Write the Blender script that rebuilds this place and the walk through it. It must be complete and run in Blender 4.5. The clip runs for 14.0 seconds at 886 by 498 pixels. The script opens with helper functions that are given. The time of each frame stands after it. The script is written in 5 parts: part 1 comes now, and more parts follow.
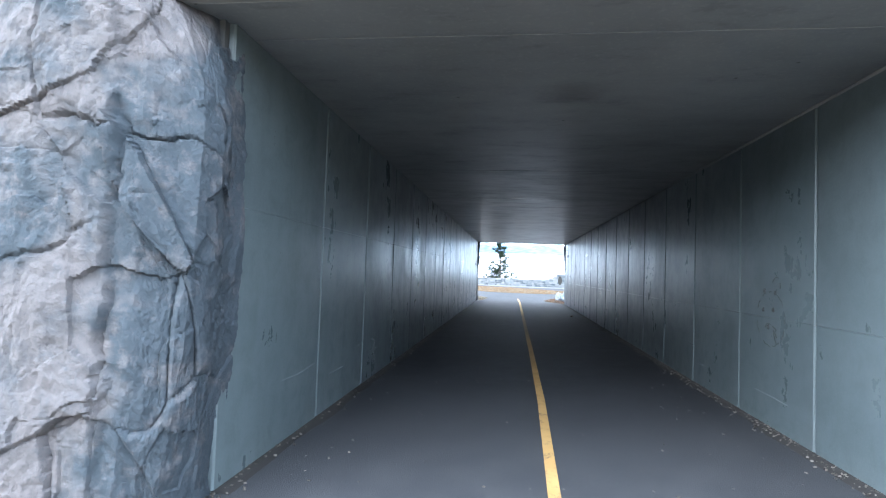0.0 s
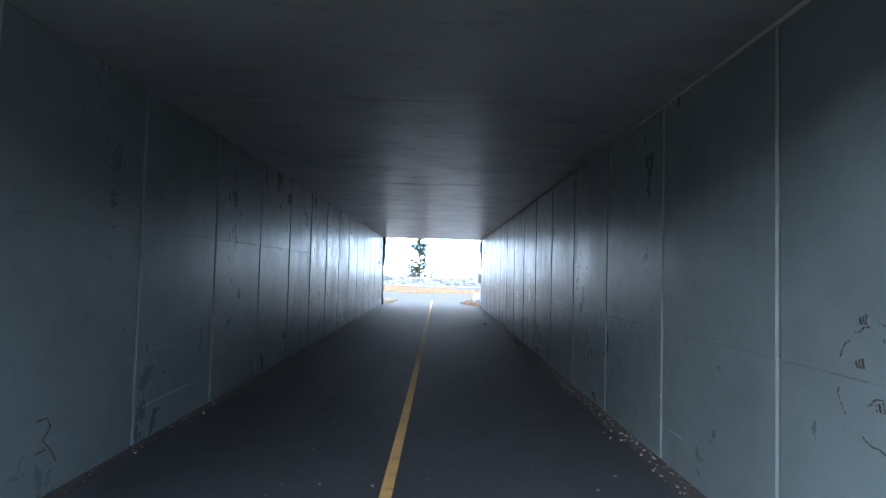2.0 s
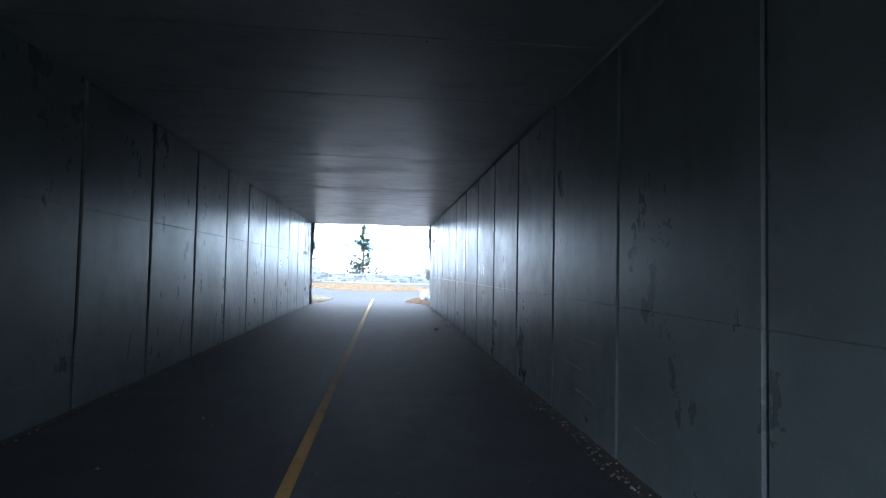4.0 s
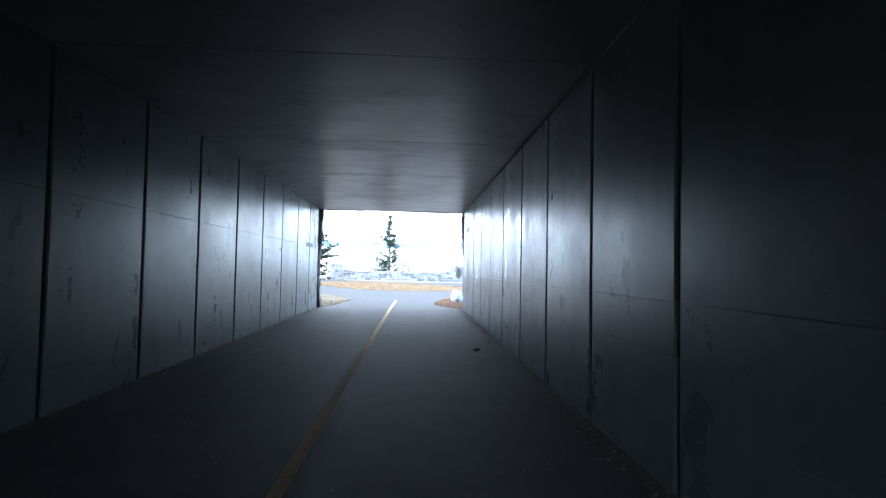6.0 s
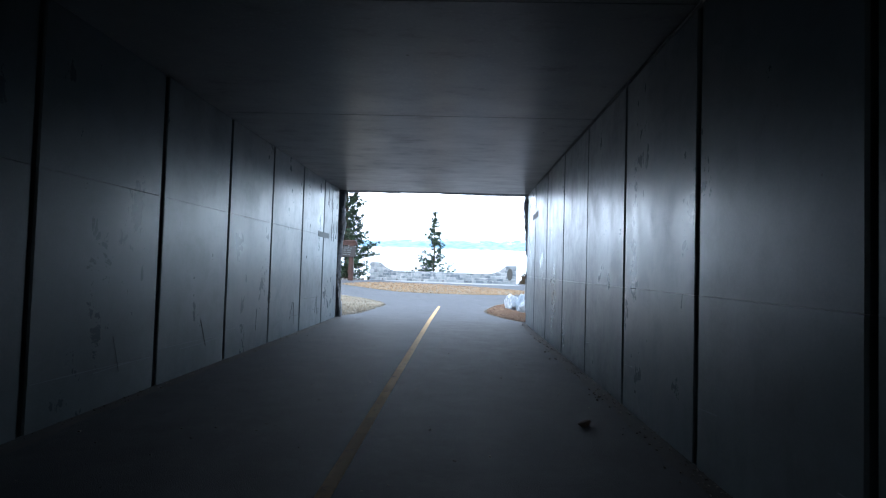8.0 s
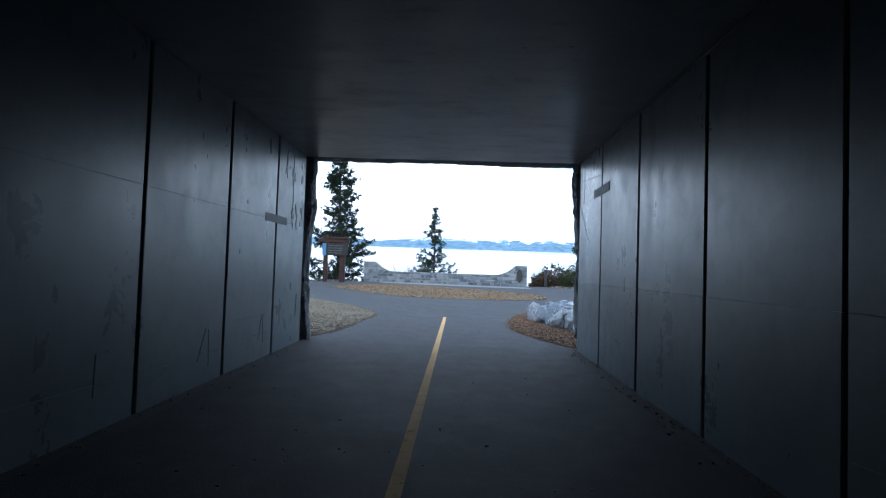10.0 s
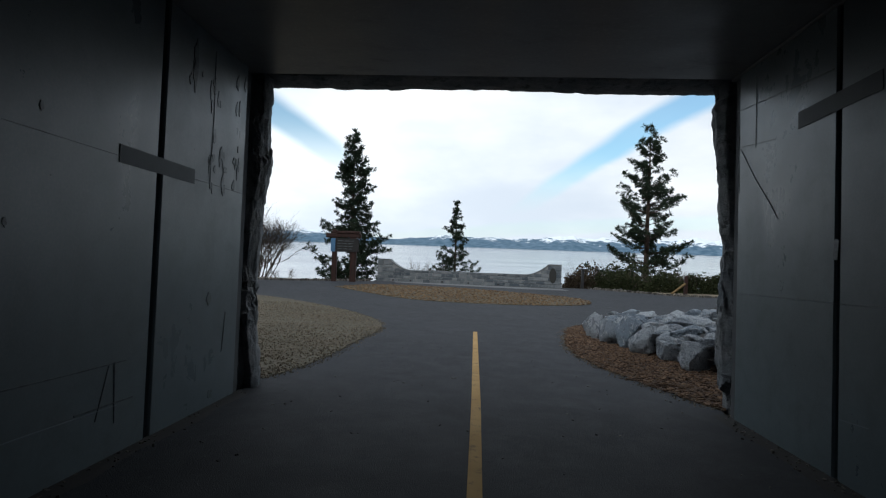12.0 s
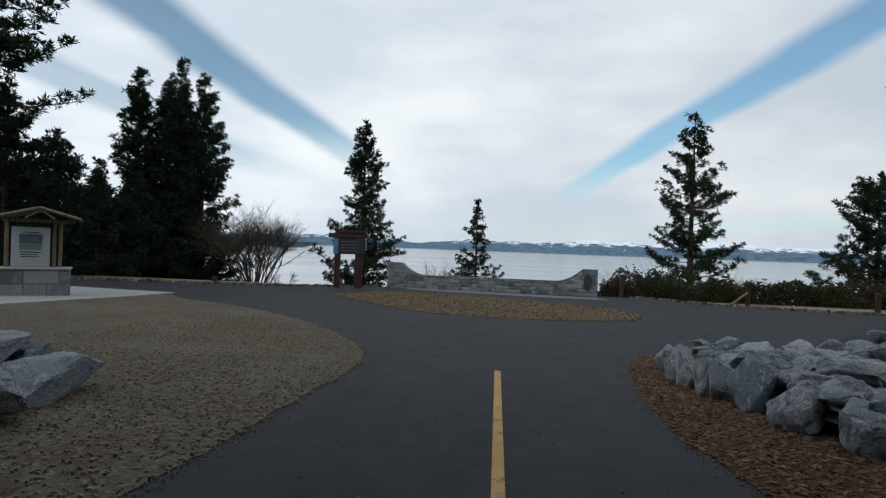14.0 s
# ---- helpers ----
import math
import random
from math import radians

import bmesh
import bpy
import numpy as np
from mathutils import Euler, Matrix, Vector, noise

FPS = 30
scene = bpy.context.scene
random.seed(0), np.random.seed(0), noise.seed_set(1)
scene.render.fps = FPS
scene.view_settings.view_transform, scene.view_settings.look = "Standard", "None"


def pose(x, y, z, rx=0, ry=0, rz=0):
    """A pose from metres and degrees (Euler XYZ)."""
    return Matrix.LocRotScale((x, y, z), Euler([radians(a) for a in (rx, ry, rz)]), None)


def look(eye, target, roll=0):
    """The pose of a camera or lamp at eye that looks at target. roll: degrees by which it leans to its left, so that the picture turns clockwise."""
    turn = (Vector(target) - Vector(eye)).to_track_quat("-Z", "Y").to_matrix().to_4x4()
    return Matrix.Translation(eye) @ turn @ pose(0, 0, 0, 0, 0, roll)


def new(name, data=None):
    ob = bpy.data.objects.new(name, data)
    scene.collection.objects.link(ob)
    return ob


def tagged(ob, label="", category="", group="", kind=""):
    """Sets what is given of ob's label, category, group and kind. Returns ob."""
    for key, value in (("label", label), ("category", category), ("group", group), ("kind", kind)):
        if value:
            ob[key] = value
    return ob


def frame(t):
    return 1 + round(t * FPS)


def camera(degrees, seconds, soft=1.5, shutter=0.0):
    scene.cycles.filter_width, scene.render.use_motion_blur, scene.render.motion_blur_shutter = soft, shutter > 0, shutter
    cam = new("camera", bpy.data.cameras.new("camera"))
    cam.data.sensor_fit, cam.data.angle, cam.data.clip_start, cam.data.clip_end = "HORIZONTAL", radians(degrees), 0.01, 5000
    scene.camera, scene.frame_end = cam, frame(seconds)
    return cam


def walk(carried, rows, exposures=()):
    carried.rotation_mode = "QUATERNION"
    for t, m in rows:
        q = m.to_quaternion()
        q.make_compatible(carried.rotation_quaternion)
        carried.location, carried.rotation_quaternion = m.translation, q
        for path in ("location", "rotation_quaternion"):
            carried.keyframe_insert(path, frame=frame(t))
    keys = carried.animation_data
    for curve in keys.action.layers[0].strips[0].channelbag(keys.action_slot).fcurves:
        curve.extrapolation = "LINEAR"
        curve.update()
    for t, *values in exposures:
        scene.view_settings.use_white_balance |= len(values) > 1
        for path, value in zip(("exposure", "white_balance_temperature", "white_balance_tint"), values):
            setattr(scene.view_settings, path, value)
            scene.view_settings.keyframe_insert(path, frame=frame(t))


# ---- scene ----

# ======== camera and walk ========
# The tunnel and the path fall evenly towards the lake: SLOPE carries the place's own frame
# (x across, y along the tunnel, z off its floor) into the level world.
FALL = 2.3
SLOPE = pose(0, 0, 0, -FALL, 0, 0)
cam = camera(78.5, 14.0, soft=1.2)
ROWS = [
    (0.0, (-0.44, 3.177, 1.697), (-0.699, 5.158, 1.779), 2.0),
    (0.5, (-0.102, 4.194, 1.756), (-0.339, 6.179, 1.839), 2.1),
    (1.0, (0.077, 5.23, 1.785), (-0.08, 7.222, 1.869), 2.3),
    (1.5, (0.253, 6.305, 1.775), (0.197, 8.302, 1.861), 1.9),
    (2.0, (0.366, 7.403, 1.795), (0.379, 9.401, 1.879), 1.5),
    (2.5, (0.484, 8.549, 1.76), (0.58, 10.545, 1.844), 1.2),
    (3.0, (0.553, 9.737, 1.65), (0.738, 11.727, 1.736), 0.9),
    (5.5, (0.813, 15.262, 1.525), (1.026, 17.25, 1.597), 1.2),
    (6.0, (0.865, 16.389, 1.473), (0.966, 18.385, 1.546), 1.1),
    (6.5, (0.921, 17.525, 1.407), (0.971, 19.523, 1.487), 1.3),
    (7.0, (0.926, 18.664, 1.37), (0.9, 20.662, 1.453), 1.6),
    (7.5, (0.9, 19.829, 1.389), (0.856, 21.827, 1.465), 1.6),
    (8.0, (0.809, 21.043, 1.428), (0.741, 23.041, 1.5), 1.7),
    (10.5, (0.23, 26.769, 1.433), (0.169, 28.766, 1.505), 1.9),
    (11.0, (0.085, 27.893, 1.41), (-0.005, 29.89, 1.486), 2.0),
    (11.5, (0.01, 29.025, 1.43), (-0.095, 31.021, 1.502), 2.0),
    (12.0, (-0.028, 30.13, 1.447), (-0.16, 32.125, 1.511), 2.1),
    (12.5, (-0.03, 31.228, 1.443), (-0.176, 33.221, 1.509), 2.1),
    (13.0, (-0.034, 32.342, 1.47), (-0.254, 34.328, 1.544), 2.0),
    (13.5, (-0.03, 33.477, 1.47), (-0.263, 35.462, 1.543), 2.2),
    (14.0, (-0.053, 34.544, 1.505), (-0.268, 36.531, 1.58), 2.3),
]
LIGHT = [
    (0.0, 3.22, 5650, 8), (0.5, 3.6, 5800, 8), (1.5, 3.74, 5680, 8), (3.0, 3.6, 5500, 8), (5.5, 3.66, 5600, 8), (6.5, 3.24, 5580, 8), (8.0, 2.88, 5500, 8),
    (10.5, 1.14, 5250, 8), (11.0, 0.77, 5400, 8), (12.0, 0.22, 6250, 8), (13.0, 0.0, 6350, 8), (14.0, -0.12, 6300, 8),
]
walk(cam, [(t, SLOPE @ look(eye, target, roll)) for t, eye, target, roll in ROWS], LIGHT)

# ======== sky and sun ========
def make_world():
    w = bpy.data.worlds.new("sky")
    scene.world = w
    w.use_nodes = True
    t = w.node_tree
    t.nodes.clear()

    def n(kind, **kw):
        nd = t.nodes.new(kind)
        for k, v in kw.items():
            if k == "operation":
                nd.operation = v
        return nd

    def math_(op, a, b=None):
        m = n("ShaderNodeMath", operation=op)
        for i, v in enumerate((a, b)):
            if v is None:
                continue
            if isinstance(v, (int, float)):
                m.inputs[i].default_value = v
            else:
                t.links.new(v, m.inputs[i])
        return m.outputs[0]

    def ramp(v, a, b):
        r = n("ShaderNodeMapRange")
        r.interpolation_type = "SMOOTHSTEP"
        t.links.new(v, r.inputs[0])
        r.inputs[1].default_value, r.inputs[2].default_value = a, b
        return r.outputs[0]

    sky = n("ShaderNodeTexSky")
    sky.sky_type, sky.sun_disc = "NISHITA", False
    sky.sun_elevation, sky.sun_rotation = radians(27), radians(-145)
    sky.air_density, sky.dust_density, sky.ozone_density = 1.0, 0.6, 2.0
    co = n("ShaderNodeTexCoord")
    sep = n("ShaderNodeSeparateXYZ")
    t.links.new(co.outputs["Generated"], sep.inputs[0])
    x, y, z = sep.outputs
    stretch = n("ShaderNodeMapping")
    stretch.inputs["Scale"].default_value = (1.0, 1.0, 2.6)
    t.links.new(co.outputs["Generated"], stretch.inputs[0])
    cl = n("ShaderNodeTexNoise")
    cl.inputs["Scale"].default_value, cl.inputs["Detail"].default_value, cl.inputs["Roughness"].default_value = 2.1, 6, 0.5
    t.links.new(stretch.outputs[0], cl.inputs["Vector"])
    wob = math_("MULTIPLY", math_("SUBTRACT", cl.outputs[0], 0.5), 0.06)

    def gap(nx, ny, nz, low, grow):
        """A blue gap between cloud streets, along a great circle, widening as it climbs."""
        d = math_("ADD", math_("ADD", math_("MULTIPLY", x, nx), math_("MULTIPLY", y, ny)), math_("MULTIPLY", z, nz))
        d = math_("ABSOLUTE", math_("ADD", d, wob))
        return ramp(math_("DIVIDE", d, math_("ADD", math_("MULTIPLY", math_("MAXIMUM", z, 0.0), grow), 0.012)), 1.05, 0.35), low

    def fade(pair):
        g, low = pair
        return math_("MULTIPLY", g, ramp(z, low, low + 0.13))

    gaps = math_("MAXIMUM", fade(gap(*GAP_A)), fade(gap(*GAP_B)))
    gaps = math_("MAXIMUM", gaps, math_("MULTIPLY", gap(*GAP_C)[0], 0.25))
    gaps = math_("MAXIMUM", gaps, math_("MULTIPLY", fade(gap(*GAP_D)), 0.6))
    gaps = math_("MULTIPLY", gaps, ramp(y, -0.1, 0.4))
    cover = math_("SUBTRACT", 1.0, math_("MULTIPLY", gaps, 0.84))
    grey = n("ShaderNodeMix")
    grey.data_type = "RGBA"
    t.links.new(ramp(cl.outputs[0], 0.35, 0.68), grey.inputs[0])
    grey.inputs[6].default_value, grey.inputs[7].default_value = (0.66, 0.72, 0.80, 1), (0.95, 0.97, 0.98, 1)
    bg_sky, bg_cloud, mix, out = n("ShaderNodeBackground"), n("ShaderNodeBackground"), n("ShaderNodeMixShader"), n("ShaderNodeOutputWorld")
    tone = n("ShaderNodeMix")
    tone.data_type, tone.blend_type = "RGBA", "MULTIPLY"
    tone.inputs[0].default_value, tone.inputs[7].default_value = 1.0, (0.78, 1.04, 1.04, 1)
    t.links.new(sky.outputs[0], tone.inputs[6])
    t.links.new(tone.outputs[2], bg_sky.inputs[0])
    bg_sky.inputs[1].default_value = 0.108
    t.links.new(grey.outputs[2], bg_cloud.inputs[0])
    # the cloud is brighter towards the sun's side of the sky
    t.links.new(math_("SUBTRACT", 1.02, math_("MULTIPLY", x, 0.20)), bg_cloud.inputs[1])
    t.links.new(cover, mix.inputs[0])
    t.links.new(bg_sky.outputs[0], mix.inputs[1])
    t.links.new(bg_cloud.outputs[0], mix.inputs[2])
    t.links.new(mix.outputs[0], out.inputs[0])


GAP_A = (-0.5685, -0.0327, -0.822, 0.09, 0.125)
GAP_B = (0.5422, 0.0262, -0.8398, 0.05, 0.085)
GAP_D = (-0.3717, -0.0365, -0.9276, 0.08, 0.10)
GAP_C = (-0.0844, -0.0194, 0.9962, 0.0, 0.10)
make_world()
sun = new("sun", bpy.data.lights.new("sun", "SUN"))
sun.data.energy, sun.data.angle, sun.data.color = 0.9, radians(60), (1.0, 0.96, 0.9)
sun.matrix_world = look((0, 0, 0), (0.51, 0.73, -0.455))

# ======== materials ========
def material(name, build):
    m = bpy.data.materials.new(name)
    m.use_nodes = True
    nt = m.node_tree
    nt.nodes.clear()
    out = nt.nodes.new("ShaderNodeOutputMaterial")
    bsdf = nt.nodes.new("ShaderNodeBsdfPrincipled")
    nt.links.new(bsdf.outputs[0], out.inputs[0])
    build(Nodes(nt, bsdf))
    return m


class Nodes:
    def __init__(self, nt, bsdf):
        self.nt, self.bsdf = nt, bsdf
        self.co = nt.nodes.new("ShaderNodeTexCoord").outputs["Object"]

    def node(self, kind):
        return self.nt.nodes.new(kind)

    def link(self, a, b):
        self.nt.links.new(a, b)

    def put(self, sock, v):
        if isinstance(v, (int, float)):
            sock.default_value = v
        elif isinstance(v, tuple):
            sock.default_value = (*v, 1) if len(v) == 3 and sock.type == "RGBA" else v
        else:
            self.link(v, sock)

    def stretch(self, sx, sy, sz):
        m = self.node("ShaderNodeMapping")
        self.link(self.co, m.inputs[0])
        m.inputs["Scale"].default_value = (sx, sy, sz)
        return m.outputs[0]

    def noise(self, scale, detail=5, rough=0.6, vec=None, distort=0.0):
        nd = self.node("ShaderNodeTexNoise")
        self.link(vec or self.co, nd.inputs["Vector"])
        nd.inputs["Scale"].default_value, nd.inputs["Detail"].default_value = scale, detail
        nd.inputs["Roughness"].default_value, nd.inputs["Distortion"].default_value = rough, distort
        return nd.outputs[0]

    def voronoi(self, scale, feature="F1", vec=None, rand=1.0):
        nd = self.node("ShaderNodeTexVoronoi")
        nd.feature = feature
        self.link(vec or self.co, nd.inputs["Vector"])
        nd.inputs["Scale"].default_value, nd.inputs["Randomness"].default_value = scale, rand
        return nd.outputs["Distance"], nd.outputs["Color"] if feature == "F1" else None

    def ramp(self, v, a, b, lo=0.0, hi=1.0):
        r = self.node("ShaderNodeMapRange")
        r.interpolation_type = "SMOOTHSTEP"
        self.put(r.inputs[0], v)
        for i, q in enumerate((a, b, lo, hi)):
            r.inputs[1 + i].default_value = q
        return r.outputs[0]

    def math(self, op, a, b=0.0):
        m = self.node("ShaderNodeMath")
        m.operation = op
        self.put(m.inputs[0], a)
        self.put(m.inputs[1], b)
        return m.outputs[0]

    def mix(self, f, a, b, mode="MIX"):
        m = self.node("ShaderNodeMix")
        m.data_type, m.blend_type = "RGBA", mode
        self.put(m.inputs[0], f)
        self.put(m.inputs[6], a)
        self.put(m.inputs[7], b)
        return m.outputs[2]

    def random(self):
        return self.node("ShaderNodeObjectInfo").outputs["Random"]

    def island(self):
        return self.node("ShaderNodeNewGeometry").outputs["Random Per Island"]

    def bump(self, height, strength, dist):
        b = self.node("ShaderNodeBump")
        b.inputs["Strength"].default_value, b.inputs["Distance"].default_value = strength, dist
        self.link(height, b.inputs["Height"])
        self.link(b.outputs[0], self.bsdf.inputs["Normal"])

    def done(self, colour, rough=0.8, metal=0.0, spec=0.5):
        self.put(self.bsdf.inputs["Base Color"], colour)
        self.put(self.bsdf.inputs["Roughness"], rough)
        self.bsdf.inputs["Metallic"].default_value = metal
        self.bsdf.inputs["Specular IOR Level"].default_value = spec


def concrete_wall(n):
    big, soft = n.noise(0.55, 4), n.noise(1.1, 4, 0.55, n.stretch(1, 1, 0.4))
    fine = n.noise(45, 3)
    c = n.mix(n.ramp(big, 0.30, 0.70), (0.086, 0.117, 0.133), (0.126, 0.163, 0.180))
    c = n.mix(n.ramp(soft, 0.35, 0.75, 0, 0.35), c, (0.058, 0.070, 0.077))
    run = n.noise(5.0, 6, 0.65, n.stretch(1, 1, 0.16))
    c = n.mix(n.math("MULTIPLY", n.ramp(run, 0.48, 0.85, 0, 0.28), n.ramp(big, 0.38, 0.66)), c, (0.052, 0.066, 0.074))
    c = n.mix(n.ramp(fine, 0.30, 0.85, 0, 0.3), c, (0.175, 0.186, 0.19))
    d, cell = n.voronoi(3.6)
    pick = n.node("ShaderNodeSeparateColor")
    n.link(cell, pick.inputs[0])
    hole = n.math("MULTIPLY", n.ramp(d, 0.040, 0.020), n.ramp(pick.outputs[0], 0.80, 0.84))
    c = n.mix(n.math("MULTIPLY", hole, 0.75), c, (0.035, 0.043, 0.048))
    d3, cell3 = n.voronoi(10.0)
    pick3 = n.node("ShaderNodeSeparateColor")
    n.link(cell3, pick3.inputs[0])
    pit = n.math("MULTIPLY", n.ramp(d3, 0.10, 0.05), n.ramp(pick3.outputs[1], 0.94, 0.96))
    c = n.mix(n.math("MULTIPLY", pit, 0.8), c, (0.030, 0.037, 0.042))
    mott = n.noise(3.4, 6, 0.7, None, 0.4)
    c = n.mix(n.ramp(mott, 0.40, 0.72, 0, 0.32), c, (0.060, 0.078, 0.088))
    c = n.mix(n.math("MULTIPLY", n.random(), 0.16), c, (0.11, 0.13, 0.14))
    n.bump(n.math("SUBTRACT", n.math("ADD", n.math("MULTIPLY", fine, 0.05), n.noise(2.2, 2)), hole), 0.2, 0.012)
    n.done(c, n.math("ADD", n.ramp(soft, 0.3, 0.7, 0.24, 0.36), n.math("ADD", n.ramp(run, 0.40, 0.8, 0.0, 0.08), n.ramp(mott, 0.38, 0.7, 0.0, 0.10))), spec=0.75)


def concrete_ceiling(n):
    big = n.noise(0.5, 5)
    fine = n.noise(22, 4)
    c = n.mix(n.ramp(big, 0.3, 0.7), (0.175, 0.185, 0.192), (0.245, 0.255, 0.262))
    blot = n.noise(1.3, 6, 0.7, n.stretch(1.0, 2.2, 1))
    c = n.mix(n.ramp(blot, 0.56, 0.72, 0, 0.55), c, (0.10, 0.11, 0.112))
    c = n.mix(n.ramp(fine, 0.5, 0.8, 0, 0.25), c, (0.44, 0.44, 0.43))
    d, _ = n.voronoi(2.6)
    hole = n.math("MULTIPLY", n.ramp(d, 0.06, 0.03), n.ramp(n.noise(0.9, 3), 0.46, 0.54))
    c = n.mix(hole, c, (0.04, 0.04, 0.045))
    sep = n.node("ShaderNodeSeparateXYZ")
    n.link(n.co, sep.inputs[0])
    dx, dy = n.math("SUBTRACT", sep.outputs[0], 0.1), n.math("SUBTRACT", sep.outputs[1], 8.7)
    away = n.math("ADD", n.math("SQRT", n.math("ADD", n.math("MULTIPLY", dx, dx), n.math("MULTIPLY", dy, dy))), n.math("MULTIPLY", n.noise(4, 4), 0.3))
    c = n.mix(n.ramp(away, 0.62, 0.2, 0, 0.6), c, (0.07, 0.075, 0.08))
    n.bump(n.math("ADD", n.math("MULTIPLY", fine, 0.3), blot), 0.3, 0.01)
    n.done(c, n.ramp(blot, 0.35, 0.7, 0.28, 0.42), spec=0.7)


def concrete_plain(n):
    a, fine = n.noise(1.2, 5), n.noise(30, 4)
    c = n.mix(n.ramp(a, 0.35, 0.65), (0.20, 0.205, 0.21), (0.29, 0.29, 0.285))
    n.bump(fine, 0.3, 0.006)
    n.done(c, 0.8)


def groove_dark(n):
    a = n.noise(6, 4)
    n.done(n.mix(a, (0.05, 0.055, 0.06), (0.11, 0.115, 0.12)), 0.9)


def asphalt(n):
    big, mid, fine = n.noise(0.35, 5), n.noise(2.5, 5, 0.7), n.noise(90, 3, 0.7)
    d, col = n.voronoi(130)
    c = n.mix(n.ramp(big, 0.35, 0.7), (0.0195, 0.0222, 0.0278), (0.0245, 0.0275, 0.034))
    c = n.mix(n.ramp(mid, 0.55, 0.8, 0, 0.2), c, (0.042, 0.043, 0.047))
    c = n.mix(n.ramp(n.noise(1.4, 7, 0.72, None, 0.5), 0.48, 0.66, 0, 0.5), c, (0.013, 0.0145, 0.018))
    c = n.mix(n.ramp(n.noise(14, 5, 0.75), 0.56, 0.70, 0, 0.45), c, (0.055, 0.057, 0.062))
    c = n.mix(n.ramp(fine, 0.58, 0.75, 0, 0.5), c, (0.07, 0.073, 0.08))
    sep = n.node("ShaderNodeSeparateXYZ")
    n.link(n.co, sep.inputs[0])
    # paler to the near mouth: dust plus the daylight there, in the colour
    dust_or_light = n.ramp(n.math("ADD", sep.outputs[1], n.math("MULTIPLY", n.noise(0.8, 5, 0.65), 5.0)), 17.0, 10.5, 0, 0.75)
    c = n.mix(dust_or_light, c, n.mix(n.ramp(mid, 0.35, 0.65), (0.040, 0.043, 0.049), (0.052, 0.055, 0.061)))
    sp, _ = n.voronoi(11)
    speck = n.math("MULTIPLY", n.ramp(sp, 0.05, 0.03), n.ramp(n.noise(1.7, 2), 0.5, 0.6))
    c = n.mix(speck, c, (0.13, 0.12, 0.10))
    n.bump(n.math("ADD", n.math("MULTIPLY", d, 0.7), fine), 0.55, 0.006)
    n.done(c, n.ramp(mid, 0.3, 0.7, 0.76, 0.86), spec=0.22)


def yellow_paint(n):
    wear, fine = n.noise(5, 6, 0.75), n.noise(70, 3)
    c = n.mix(n.ramp(n.noise(1.2, 3), 0.3, 0.7), (0.38, 0.235, 0.085), (0.45, 0.29, 0.115))
    c = n.mix(n.math("MULTIPLY", n.ramp(wear, 0.50, 0.66), n.ramp(fine, 0.42, 0.58)), c, (0.08, 0.075, 0.06))
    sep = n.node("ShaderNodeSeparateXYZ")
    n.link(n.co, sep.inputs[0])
    # browner and darker over the middle stretch, either side of y 22.5
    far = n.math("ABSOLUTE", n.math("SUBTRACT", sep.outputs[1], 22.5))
    mid_brown = n.ramp(n.math("ADD", far, n.math("MULTIPLY", n.noise(2.2, 4), 3.0)), 8.5, 4.0, 0, 0.8)
    c = n.mix(mid_brown, c, (0.085, 0.055, 0.028))
    n.bump(fine, 0.4, 0.004)
    n.done(c, 0.85, spec=0.2)


def rock_face(n):
    a, b, fine = n.noise(1.1, 4, 0.6, None, 0.5), n.noise(4.5, 8, 0.72), n.noise(38, 6, 0.75)
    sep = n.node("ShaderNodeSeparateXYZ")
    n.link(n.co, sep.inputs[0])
    # bluer and darker low by the corner and along the turned-in lip
    corner_blue = n.math("MULTIPLY", n.ramp(sep.outputs[0], -3.15, -2.80), n.ramp(n.math("ADD", sep.outputs[2], n.noise(2.2, 4)), 3.1, 2.3))
    lip_blue = n.ramp(n.math("ADD", sep.outputs[0], n.math("MULTIPLY", n.noise(3, 4), 0.2)), -2.56, -2.42)
    a = n.math("ADD", a, n.math("MULTIPLY", n.math("MULTIPLY", n.math("MAXIMUM", corner_blue, lip_blue), n.ramp(sep.outputs[1], 12, 10)), 0.22))
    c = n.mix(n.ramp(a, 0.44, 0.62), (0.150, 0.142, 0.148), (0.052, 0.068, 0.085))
    c = n.mix(n.ramp(b, 0.48, 0.70, 0, 0.6), c, (0.19, 0.177, 0.183))
    c = n.mix(n.ramp(n.noise(7, 8, 0.75), 0.52, 0.70, 0, 0.5), c, (0.08, 0.098, 0.118))
    c = n.mix(n.ramp(fine, 0.48, 0.70, 0, 0.4), c, (0.065, 0.072, 0.085))
    n.bump(n.math("ADD", n.math("MULTIPLY", fine, 0.45), n.noise(11, 8, 0.7)), 1.0, 0.04)
    n.done(c, 0.85, spec=0.3)


# paler copy of rock_face, the far mouth's daylight put into its colour
def rock_lit(n):
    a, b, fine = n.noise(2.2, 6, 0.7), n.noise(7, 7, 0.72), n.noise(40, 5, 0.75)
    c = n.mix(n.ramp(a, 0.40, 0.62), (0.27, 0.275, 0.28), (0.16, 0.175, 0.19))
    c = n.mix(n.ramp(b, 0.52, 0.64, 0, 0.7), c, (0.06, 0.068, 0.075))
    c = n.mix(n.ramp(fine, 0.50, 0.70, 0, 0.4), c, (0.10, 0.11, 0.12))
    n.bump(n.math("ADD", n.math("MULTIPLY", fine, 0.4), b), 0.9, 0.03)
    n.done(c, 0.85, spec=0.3)


